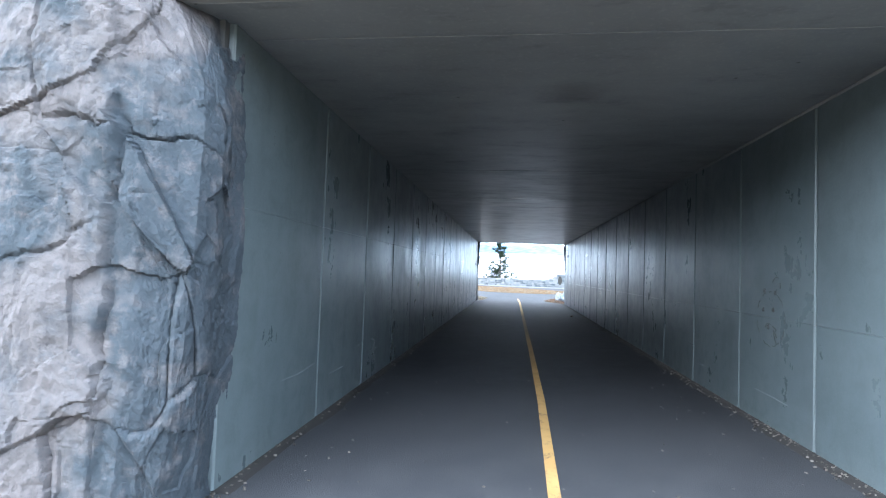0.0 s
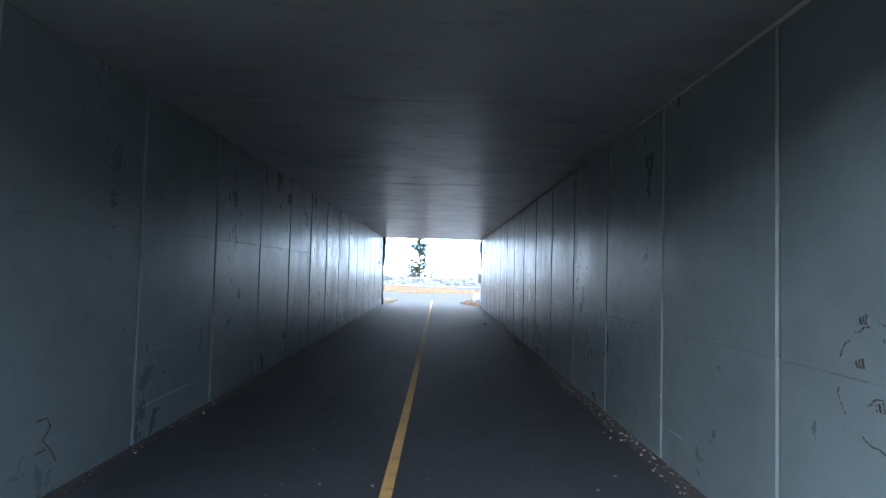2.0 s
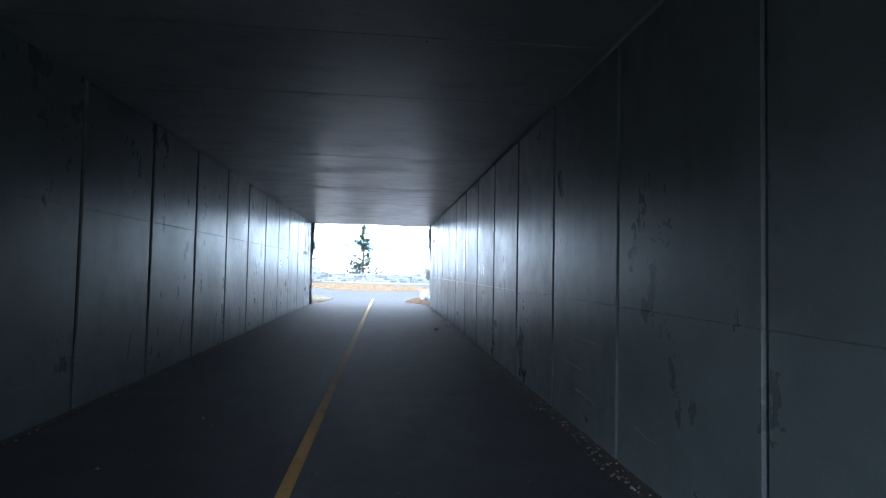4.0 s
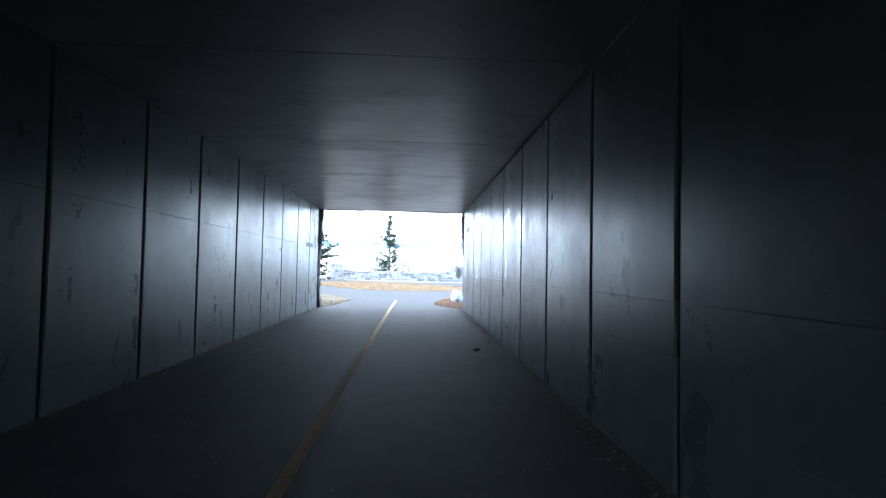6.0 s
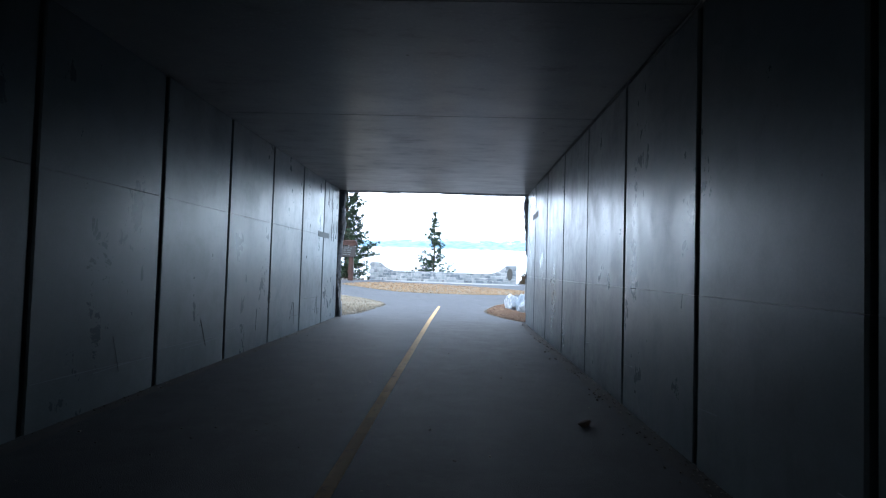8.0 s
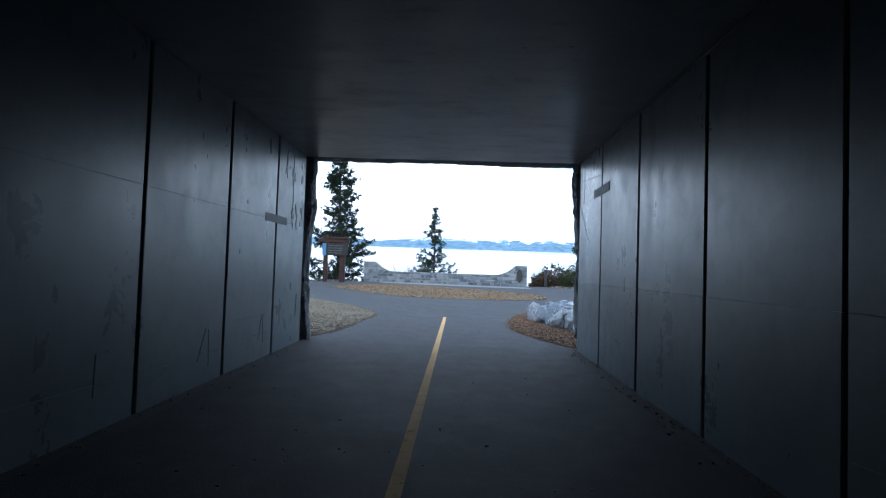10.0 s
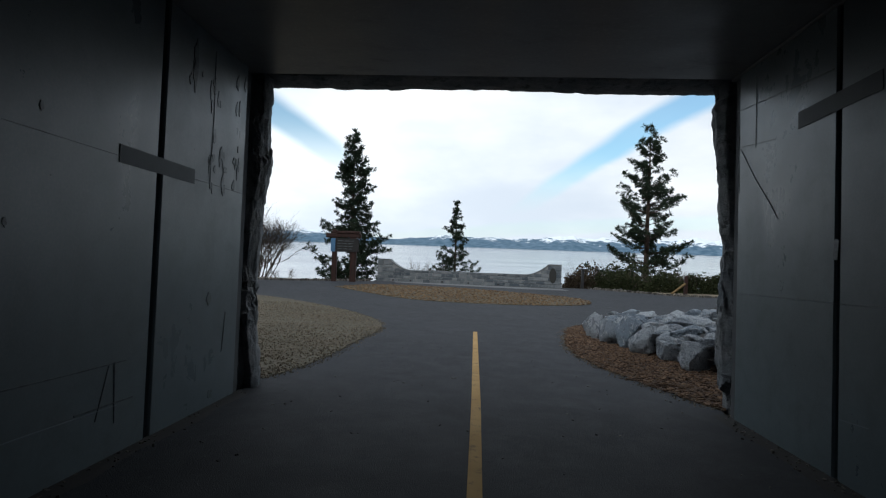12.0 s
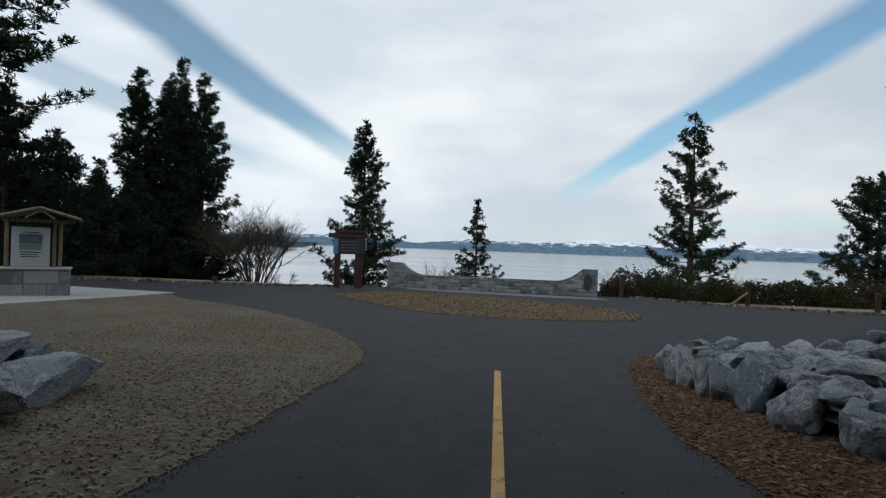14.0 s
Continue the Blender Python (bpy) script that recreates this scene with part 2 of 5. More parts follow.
def boulder_stone(n):
    r = n.random()
    grain = n.noise(24, 5, 0.75)
    c = n.mix(r, (0.20, 0.245, 0.295), (0.44, 0.47, 0.505))
    c = n.mix(n.ramp(n.noise(3.2, 6, 0.7), 0.50, 0.60, 0, 0.6), c, (0.075, 0.095, 0.12))
    c = n.mix(n.ramp(n.noise(4.6, 6, 0.72, None, 0.4), 0.53, 0.62, 0, 0.65), c, (0.60, 0.62, 0.65))
    c = n.mix(n.ramp(grain, 0.52, 0.64, 0, 0.45), c, (0.055, 0.065, 0.08))
    c = n.mix(n.ramp(n.noise(2.1, 5, 0.7), 0.60, 0.70, 0, 0.35), c, (0.19, 0.155, 0.12))
    n.bump(n.math("ADD", n.math("MULTIPLY", grain, 0.5), n.noise(9, 7, 0.75)), 1.0, 0.09)
    n.done(c, 0.9, spec=0.2)


def wall_stone(n):
    a, fine = n.noise(3, 5), n.noise(30, 5, 0.7)
    c = n.mix(n.random(), (0.06, 0.075, 0.09), (0.19, 0.205, 0.215))
    c = n.mix(n.ramp(a, 0.45, 0.7, 0, 0.5), c, (0.27, 0.275, 0.28))
    c = n.mix(n.ramp(fine, 0.5, 0.75, 0, 0.4), c, (0.08, 0.09, 0.10))
    n.bump(fine, 0.6, 0.02)
    n.done(c, 0.85, spec=0.3)


def gravel(n):
    d, col = n.voronoi(24)
    d2, _ = n.voronoi(11)
    big, mid = n.noise(0.35, 5), n.noise(2.2, 6, 0.7)
    c = n.mix(n.ramp(big, 0.35, 0.65), (0.060, 0.053, 0.037), (0.090, 0.081, 0.059))
    c = n.mix(n.ramp(mid, 0.45, 0.7, 0, 0.65), c, (0.088, 0.070, 0.046))
    c = n.mix(n.ramp(n.noise(0.75, 6, 0.7, None, 0.6), 0.50, 0.62, 0, 0.6), c, (0.068, 0.047, 0.028))
    sep = n.node("ShaderNodeSeparateColor")
    n.link(col, sep.inputs[0])
    c = n.mix(n.ramp(sep.outputs[0], 0.5, 1.0, 0, 0.7), c, (0.165, 0.142, 0.104))
    c = n.mix(n.ramp(sep.outputs[1], 0.6, 0.95, 0, 0.5), c, (0.05, 0.04, 0.03))
    n.bump(n.math("ADD", d, n.math("MULTIPLY", d2, 1.5)), 0.9, 0.012)
    n.done(c, 0.95, spec=0.2)


def mulch(n):
    d, col = n.voronoi(26, "F1", n.stretch(1, 2.1, 1))
    sep = n.node("ShaderNodeSeparateColor")
    n.link(col, sep.inputs[0])
    c = n.mix(sep.outputs[0], (0.028, 0.018, 0.012), (0.10, 0.062, 0.038))
    c = n.mix(n.ramp(n.noise(1.5, 5), 0.4, 0.7, 0, 0.5), c, (0.05, 0.032, 0.022))
    n.bump(d, 0.9, 0.03)
    n.done(c, 0.95, spec=0.2)


def chip_wood(n):
    c = n.mix(n.island(), (0.028, 0.016, 0.010), (0.17, 0.105, 0.064))
    c = n.mix(n.ramp(n.noise(40, 3), 0.45, 0.7, 0, 0.4), c, (0.09, 0.055, 0.035))
    n.done(c, 0.9, spec=0.2)


def chip_tan(n):
    c = n.mix(n.island(), (0.055, 0.032, 0.018), (0.22, 0.15, 0.085))
    n.done(n.mix(n.ramp(n.noise(30, 3), 0.45, 0.7, 0, 0.4), c, (0.12, 0.085, 0.05)), 0.95, spec=0.2)


def pebble_tan(n):
    c = n.mix(n.island(), (0.075, 0.060, 0.042), (0.25, 0.215, 0.16))
    n.done(n.mix(n.ramp(n.noise(60, 3), 0.45, 0.7, 0, 0.4), c, (0.13, 0.105, 0.075)), 0.95, spec=0.2)


def pebble_grey(n):
    c = n.mix(n.island(), (0.022, 0.021, 0.020), (0.15, 0.14, 0.128))
    c = n.mix(n.ramp(n.noise(60, 3), 0.45, 0.7, 0, 0.3), c, (0.12, 0.105, 0.085))
    n.done(c, 0.9, spec=0.2)


def earth(n):
    a, b = n.noise(0.2, 6), n.noise(3, 6, 0.7)
    c = n.mix(n.ramp(a, 0.35, 0.65), (0.12, 0.095, 0.065), (0.20, 0.165, 0.115))
    c = n.mix(n.ramp(b, 0.5, 0.7, 0, 0.6), c, (0.07, 0.075, 0.04))
    n.bump(b, 0.8, 0.05)
    n.done(c, 0.95, spec=0.2)


def needles(n):
    c = n.mix(n.island(), (0.010, 0.019, 0.013), (0.030, 0.046, 0.027))
    n.done(c, 0.85, spec=0.1)


def leaves(n):
    c = n.mix(n.island(), (0.016, 0.024, 0.011), (0.055, 0.062, 0.028))
    n.done(c, 0.85, spec=0.1)


def dry_leaves(n):
    c = n.mix(n.island(), (0.03, 0.022, 0.015), (0.075, 0.055, 0.034))
    n.done(c, 0.8, spec=0.2)


def bark(n):
    a = n.noise(7, 6, 0.7, n.stretch(1, 1, 0.25))
    n.bump(a, 0.9, 0.03)
    n.done(n.mix(n.ramp(a, 0.35, 0.7), (0.022, 0.017, 0.014), (0.07, 0.048, 0.036)), 0.95, spec=0.2)


def twig(n):
    a = n.noise(5, 4)
    n.done(n.mix(a, (0.034, 0.028, 0.022), (0.085, 0.070, 0.056)), 0.9, spec=0.2)


def redwood(n):
    a, b = n.noise(2.5, 5, 0.65, n.stretch(6, 6, 0.6)), n.noise(30, 4, 0.6, n.stretch(1, 1, 0.1))
    n.bump(b, 0.4, 0.006)
    n.done(n.mix(n.ramp(a, 0.35, 0.65), (0.018, 0.009, 0.007), (0.036, 0.015, 0.011)), 0.75, spec=0.3)


def grey_wood(n):
    a = n.noise(2.5, 5, 0.65, n.stretch(5, 5, 0.6))
    n.bump(a, 0.4, 0.006)
    n.done(n.mix(n.ramp(a, 0.35, 0.65), (0.10, 0.08, 0.055), (0.19, 0.15, 0.105)), 0.85, spec=0.3)


def plain(c, rough=0.6, metal=0.0, vary=0.25):
    def build(n):
        a = n.noise(9, 4)
        n.done(n.mix(n.ramp(a, 0.35, 0.7, 0, vary), c, tuple(v * 0.55 for v in c)), rough, metal)
    return build


def lake_water(n):
    a = n.noise(1.0, 5, 0.6, n.stretch(0.05, 0.22, 1))
    b = n.noise(0.006, 4, 0.6, n.stretch(0.3, 1.6, 1))
    n.bump(n.math("ADD", n.math("MULTIPLY", a, 0.6), b), 0.012, 0.2)
    n.done(n.mix(b, (0.05, 0.08, 0.11), (0.09, 0.12, 0.15)), n.ramp(b, 0.30, 0.70, 0.11, 0.16), spec=0.6)


def hazy_mountain(n):
    sep = n.node("ShaderNodeSeparateXYZ")
    n.link(n.co, sep.inputs[0])
    a = n.noise(0.011, 8, 0.75)
    # slopes in a blue that holds the haze of distance
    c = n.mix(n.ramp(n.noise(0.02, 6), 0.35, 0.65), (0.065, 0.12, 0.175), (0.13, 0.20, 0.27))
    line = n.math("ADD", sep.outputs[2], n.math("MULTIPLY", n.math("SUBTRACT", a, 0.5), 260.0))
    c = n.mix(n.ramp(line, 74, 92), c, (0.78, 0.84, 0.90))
    n.done(c, 0.95, spec=0.1)


def forest(n):
    a = n.noise(0.35, 6, 0.7)
    n.bump(a, 1.0, 0.6)
    n.done(n.mix(n.ramp(a, 0.35, 0.65), (0.008, 0.013, 0.011), (0.026, 0.032, 0.026)), 0.95, spec=0.1)


def hazy_shore(n):
    # woods with the distance haze mixed into their colour
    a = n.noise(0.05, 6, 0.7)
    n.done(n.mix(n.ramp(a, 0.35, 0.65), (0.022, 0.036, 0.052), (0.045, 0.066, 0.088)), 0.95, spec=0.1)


def marker_ink(n):
    n.done(n.mix(n.ramp(n.noise(60, 4, 0.7), 0.45, 0.62), (0.012, 0.012, 0.014), (0.13, 0.14, 0.15)), 0.6)


def scar(n):
    n.done(n.mix(n.ramp(n.noise(18, 5, 0.7), 0.35, 0.65), (0.035, 0.044, 0.050), (0.085, 0.108, 0.120)), 0.42, spec=0.6)


def rust(n):
    a = n.noise(14, 6, 0.7)
    n.bump(a, 0.5, 0.006)
    n.done(n.mix(n.ramp(a, 0.35, 0.65), (0.035, 0.015, 0.010), (0.075, 0.03, 0.018)), 0.85)


M = {key: material(key, build) for key, build in {
    "concrete_wall": concrete_wall, "concrete_ceiling": concrete_ceiling, "concrete_plain": concrete_plain, "groove_dark": groove_dark,
    "asphalt": asphalt, "yellow_paint": yellow_paint, "rock_face": rock_face, "rock_lit": rock_lit, "boulder_stone": boulder_stone, "wall_stone": wall_stone,
    "gravel": gravel, "mulch": mulch, "chip_wood": chip_wood, "pebble_grey": pebble_grey, "chip_tan": chip_tan, "pebble_tan": pebble_tan, "earth": earth, "needles": needles,
    "leaves": leaves, "dry_leaves": dry_leaves, "bark": bark, "twig": twig, "redwood": redwood, "grey_wood": grey_wood,
    "lake_water": lake_water, "scar": scar, "hazy_mountain": hazy_mountain, "forest": forest, "marker_ink": marker_ink, "hazy_shore": hazy_shore, "rust": rust}.items()}
for key, (c, r) in {"patch_dark": ((0.042, 0.052, 0.06), 0.6), "sign_board": ((0.012, 0.011, 0.011), 0.8), "sign_blue": ((0.05, 0.14, 0.26), 0.5),
                    "off_white": ((0.30, 0.335, 0.35), 0.7), "map_blue": ((0.04, 0.08, 0.12), 0.5), "map_green": ((0.12, 0.15, 0.13), 0.5),
                    "roof_brown": ((0.06, 0.045, 0.036), 0.85), "black_metal": ((0.02, 0.02, 0.022), 0.5), "apron": ((0.12, 0.125, 0.132), 0.9), "bronze": ((0.022, 0.022, 0.02), 0.8),
                    # the near-black dirt also carries shade, at wall feet and between boulders
                    "ochre_wood": ((0.14, 0.09, 0.032), 0.8), "chalk": ((0.22, 0.25, 0.27), 0.8), "dirt_and_shade": ((0.022, 0.021, 0.021), 0.95), "pad": ((0.27, 0.275, 0.28), 0.85)}.items():
    M[key] = material(key, plain(c, r))

# ======== building helpers ========


def from_bm(name, bm, mat, smooth=False):
    me = bpy.data.meshes.new(name)
    bm.to_mesh(me)
    bm.free()
    me.materials.append(M[mat])
    if smooth:
        me.shade_smooth()
    return me


def part(name, bm, mat, parent, label="", smooth=False):
    ob = new(name, bm if isinstance(bm, bpy.types.Mesh) else from_bm(name, bm, mat, smooth))
    ob.parent = parent
    return tagged(ob, label)


def solid(name, bm, mat, label="", category="", m=None, group="", kind="", smooth=False, level=False):
    """A thing that is one mesh, put down in the sloping frame (or, level, upright in the world)."""
    ob = new(name, bm if isinstance(bm, bpy.types.Mesh) else from_bm(name, bm, mat, smooth))
    ob.matrix_world = (m or Matrix()) if level else SLOPE @ (m or Matrix())
    return tagged(ob, label, category, group, kind)


def thing(name, label, category, m, group="", level=False):
    ob = new(name)
    ob.matrix_world = m if level else SLOPE @ m
    return tagged(ob, label, category, group)


def upright(x, y, z, turn=0):
    """An upright pose in the level world at a place of the sloping frame."""
    return Matrix.Translation(SLOPE @ Vector((x, y, z))) @ pose(0, 0, 0, 0, 0, turn)


def box(x0, x1, y0, y1, z0, z1, bevel=0.0, bm=None):
    own = bm or bmesh.new()
    r = bmesh.ops.create_cube(own, size=1.0, matrix=Matrix.Translation(((x0 + x1) / 2, (y0 + y1) / 2, (z0 + z1) / 2)) @ Matrix.Diagonal((x1 - x0, y1 - y0, z1 - z0, 1)))
    if bevel:
        edges = {e for v in r["verts"] for e in v.link_edges}
        bmesh.ops.bevel(own, geom=list(edges), offset=bevel, segments=1, affect="EDGES")
    return own


def tube(bm, p, q, r0, r1, sides=6):
    """A tapered round bar from p to q."""
    p, q = Vector(p), Vector(q)
    d = q - p
    m = Matrix.Translation((p + q) / 2) @ d.to_track_quat("Z", "Y").to_matrix().to_4x4()
    bmesh.ops.create_cone(bm, cap_ends=True, segments=sides, radius1=r0, radius2=r1, depth=d.length, matrix=m)
    return bm


def mesh_of(name, verts, faces, mat, smooth=False):
    me = bpy.data.meshes.new(name)
    me.from_pydata([tuple(v) for v in verts], [], faces)
    me.materials.append(M[mat])
    me.update()
    if smooth:
        me.shade_smooth()
    return me


def ground_z(y):
    """The ground's height over the tunnel's floor plane."""
    return float(np.interp(y, [36, 44, 54, 66, 80], [0, -0.16, -0.05, 0.3, 0.75]))


def ragged(points, amount, seed):
    """A run of points with a slightly uneven edge."""
    rng = random.Random(seed)
    return [points[0]] + [(x + rng.gauss(0, amount), y + rng.gauss(0, amount)) for x, y in points[1:-1]] + [points[-1]]


def sheet(name, outline, mat, lift, label, category="", step=1.0, kind="structure", crown=0.0):
    """A flat outlined area laid on the ground, cut across so that it follows the profile."""
    bm = bmesh.new()
    f = bm.faces.new([bm.verts.new((x, y, 0)) for x, y in outline])
    if f.normal.z < 0 or f.calc_area() and (f.normal_update() or f.normal.z < 0):
        bmesh.ops.reverse_faces(bm, faces=[f])
    lo, hi = min(p[1] for p in outline), max(p[1] for p in outline)
    for k in range(int(lo // step) + 1, int(hi // step) + 1):
        bmesh.ops.bisect_plane(bm, geom=bm.verts[:] + bm.edges[:] + bm.faces[:], plane_co=(0, k * step, 0), plane_no=(0, 1, 0))
    bmesh.ops.triangulate(bm, faces=bm.faces[:])
    for v in bm.verts:
        v.co.z = ground_z(v.co.y) + lift
    ext = bmesh.ops.extrude_face_region(bm, geom=bm.faces[:])
    for v in ext["geom"]:
        if isinstance(v, bmesh.types.BMVert):
            v.co.z += crown
    bmesh.ops.recalc_face_normals(bm, faces=bm.faces[:])
    return solid(name, bm, mat, label, category, kind=kind)


def smooth_line(points, n=8):
    """A rounded run through the points (Catmull-Rom)."""
    out = []
    for i in range(len(points) - 1):
        a, b, c, d = (Vector(points[max(0, min(len(points) - 1, j))]) for j in (i - 1, i, i + 1, i + 2))
        for k in range(n):
            t = k / n
            out.append(tuple(0.5 * (2 * b + (c - a) * t + (2 * a - 5 * b + 4 * c - d) * t * t + (3 * b - a - 3 * c + d) * t ** 3)))
    return out + [tuple(points[-1])]


# ======== the large structure ========
HALF, HIGH = 2.6, 3.54            # tunnel: half width, height
NEAR, FAR = 7.0, 36.0             # its two mouths
JOINTS = [9.12, 10.96, 12.8, 14.6, 16.38, 18.14, 19.9, 21.66, 23.47, 25.22, 27.07, 28.85, 30.63, 32.5, 34.3]


def terrain():
    # the rise behind y -8 is unseen, added to block low sky light
    ys = [-90, -60, -30, -14, -8, 0, 7, 20, 30, 36, 40, 44, 48, 54, 60, 66, 68, 71, 75, 80, 90, 110, 150]
    zs = [19, 12.5, 6.3, 2.3, 0, 0, 0, 0, 0, 0, -0.08, -0.16, -0.12, -0.05, 0.12, 0.3, 0.2, -0.5, -1.6, -3.2, -7, -14, -22]
    xs = [-300, -150, -80, -45, -25, -10, 0, 10, 25, 45, 80, 150, 300]
    verts = [(x, y, z - 0.03) for y, z in zip(ys, zs) for x in xs]
    w = len(xs)
    faces = [(j * w + i, j * w + i + 1, (j + 1) * w + i + 1, (j + 1) * w + i) for j in range(len(ys) - 1) for i in range(w - 1)]
    solid("ground", mesh_of("ground", verts, faces, "earth"), "earth", "brown bare earth with dry grass, falling to the lake, unseen rise behind", "ground", kind="structure")


terrain()
lake = mesh_of("lake", [(-9000, 60, 0), (9000, 60, 0), (9000, 4990, 0), (-9000, 4990, 0)], [(0, 1, 2, 3)], "lake_water")
solid("water", lake, "", "pale silvery calm lake under a cloudy sky", "lake", pose(0, 0, -13), kind="structure", level=True)

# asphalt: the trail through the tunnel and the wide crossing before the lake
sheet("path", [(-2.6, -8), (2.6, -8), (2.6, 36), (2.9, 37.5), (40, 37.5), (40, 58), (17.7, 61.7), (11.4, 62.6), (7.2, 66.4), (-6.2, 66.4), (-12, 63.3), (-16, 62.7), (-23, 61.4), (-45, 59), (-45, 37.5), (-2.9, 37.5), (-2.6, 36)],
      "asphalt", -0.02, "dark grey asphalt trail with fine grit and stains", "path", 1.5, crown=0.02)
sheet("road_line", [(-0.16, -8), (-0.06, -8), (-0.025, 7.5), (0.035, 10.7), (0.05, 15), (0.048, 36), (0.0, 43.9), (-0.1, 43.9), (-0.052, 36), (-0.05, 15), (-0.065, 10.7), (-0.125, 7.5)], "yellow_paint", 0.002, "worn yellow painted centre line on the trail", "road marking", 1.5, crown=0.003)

GRAVEL = ragged(smooth_line([(-2.62, 36.7), (-2.42, 38), (-2.39, 39.5), (-2.37, 41.2), (-2.37, 43.3), (-2.75, 45.1), (-3.75, 46.9), (-5.4, 49.2), (-8.6, 52.3), (-12.5, 54.7), (-13.9, 56.2)], 14), 0.022, 1) + [(-14.9, 49.3), (-45, 49.3), (-45, 36.9)]
sheet("gravel_bed", GRAVEL, "gravel", 0.002, "tan decomposed gravel bed beside the trail", "gravel", 1.5, crown=0.010)
PAD = [(-14.88, 49.3), (-13.8, 56.3), (-19.4, 57.0), (-30, 58.5), (-30, 49.3)]
sheet("kiosk_pad", PAD, "pad", 0.002, "pale concrete pad under the information kiosk", "pavement", 2, crown=0.05)
MULCH = ragged(smooth_line([(2.66, 36.2), (2.25, 37.6), (1.95, 39.0), (1.82, 40.2), (1.84, 41.4), (2.08, 43.2), (2.5, 45.3), (3.4, 46.6), (5, 47.2), (9, 46.5), (13, 44)], 14), 0.025, 2) + [(14, 36.7), (2.9, 36.7)]
sheet("mulch_bed", MULCH, "mulch", 0.002, "brown bark mulch bed round the boulders", "mulch", 1.5, crown=0.010)
ISLAND = smooth_line([(-7.9, 59.7), (-5.6, 56.7), (-2.5, 53.6), (1.2, 53.0), (4.4, 54.2), (5.3, 56.1), (4.6, 58.5), (0.4, 61.5), (-3.7, 62.8), (-6.2, 62.4), (-7.9, 59.7)], 5)[:-1]
sheet("mulch_island", ISLAND, "gravel", 0.002, "tan bark chip island in the asphalt crossing", "mulch", 1.5, crown=0.02)


sheet("apron", [(-5.6, 66.3), (5.2, 65.2), (5.6, 63.6), (2.4, 63.7), (-2.4, 64.6), (-5.4, 65.4)], "apron", 0.002, "pale concrete apron before the stone wall", "pavement", 1.5, crown=0.012)


MAJOR = {-1: (19.9, 23.47, 27.07, 32.5, 34.3), 1: (19.9, 21.66, 25.22, 32.5)}


def tunnel():
    for side, name in ((-1, "wall_left"), (1, "wall_right")):
        x0 = HALF + 0.05
        bm = box(x0 * side, (x0 + 0.45) * side, NEAR - 0.05, FAR + 0.02, -0.4, HIGH + 0.02) if side > 0 else box(-x0 - 0.45, -x0, NEAR - 0.05, FAR + 0.02, -0.4, HIGH + 0.02)
        wall = solid(name, bm, "groove_dark", "grey sealed concrete tunnel wall in tall panels", "wall", kind="structure")
        split = 2.15 if side < 0 else 1.28
        ends = [NEAR] + JOINTS + [FAR - 0.14]
        rng = random.Random(3 + side)
        for a, b in zip(ends, ends[1:]):
            wide = 0.028 if any(abs(v - q) < 0.05 for v in (a, b) for q in MAJOR[side]) else 0.012
            for z0, z1 in ((-0.02, split - 0.0015), (split + 0.0015, HIGH - 0.004)):
                push = rng.uniform(0, 0.003)
                panel(a + wide, b - wide, z0, z1, side, push, wall)


def panel(y0, y1, z0, z1, side, push, wall):
    """A wall panel with chamfered upright edges, proud of the backing."""
    c = 0.016
    inner, outer = HALF - push, HALF + 0.049
    pts = [(outer, y0), (inner + 0.014, y0), (inner, y0 + c), (inner, y1 - c), (inner + 0.014, y1), (outer, y1)]
    verts = [(x * side, y, z) for z in (z0, z1) for x, y in pts]
    k = len(pts)
    faces = [tuple(range(k)), tuple(range(2 * k - 1, k - 1, -1))] + [(i, i + k, (i + 1) % k + k, (i + 1) % k) for i in range(k)]
    bm = bmesh.new()
    vs = [bm.verts.new(v) for v in verts]
    for f in faces:
        bm.faces.new([vs[i] for i in f])
    bmesh.ops.recalc_face_normals(bm, faces=bm.faces[:])
    part("panel", bm, "concrete_wall", wall)


def ceiling():
    cuts = [7.32, 12.9, 16.55, 18.2, 21.62, 25.25, 28.5]
    ends = [NEAR - 0.3] + cuts + [FAR + 0.02]
    bm = bmesh.new()
    for a, b in zip(ends, ends[1:]):
        g = 0.006
        box(-HALF - 0.5, HALF + 0.5, a + g, b - g, HIGH, HIGH + 0.1, 0.003, bm)
    box(-HALF - 0.5, HALF + 0.5, NEAR - 0.3, FAR + 0.02, HIGH + 0.095, HIGH + 0.6, 0.0, bm)
    solid("ceiling", bm, "concrete_ceiling", "grey cast concrete tunnel ceiling with blotches and cross joints", "ceiling", kind="structure")
    bm = bmesh.new()
    box(HALF - 0.018, HALF + 0.03, NEAR, FAR, HIGH - 0.03, HIGH + 0.001, 0.008, bm)
    solid("trim", bm, "concrete_plain", "thin pale sealant bead where wall meets ceiling", "trim", kind="structure")


tunnel()
ceiling()


CRACKS = (((-3.12, 3.6), (-3.11, 3.0), (-3.06, 2.51), (-3.04, 1.92), (-3.07, 1.18), (-3.12, 0.7), (-3.08, 0.0)),
          ((-4.3, 2.80), (-3.93, 2.73), (-3.5, 2.60), (-3.12, 2.57)), ((-3.06, 2.54), (-2.75, 2.50), (-2.38, 2.41)),
          ((-4.2, 1.56), (-3.85, 1.63), (-3.6, 1.66), (-3.36, 1.82), (-3.1, 1.96)), ((-3.0, 2.10), (-2.75, 2.15), (-2.45, 2.05)),
          ((-3.6, 2.62), (-3.66, 2.9), (-3.58, 3.5)), ((-3.4, 0.62), (-3.12, 0.72)), ((-2.95, 3.5), (-3.02, 2.8)))


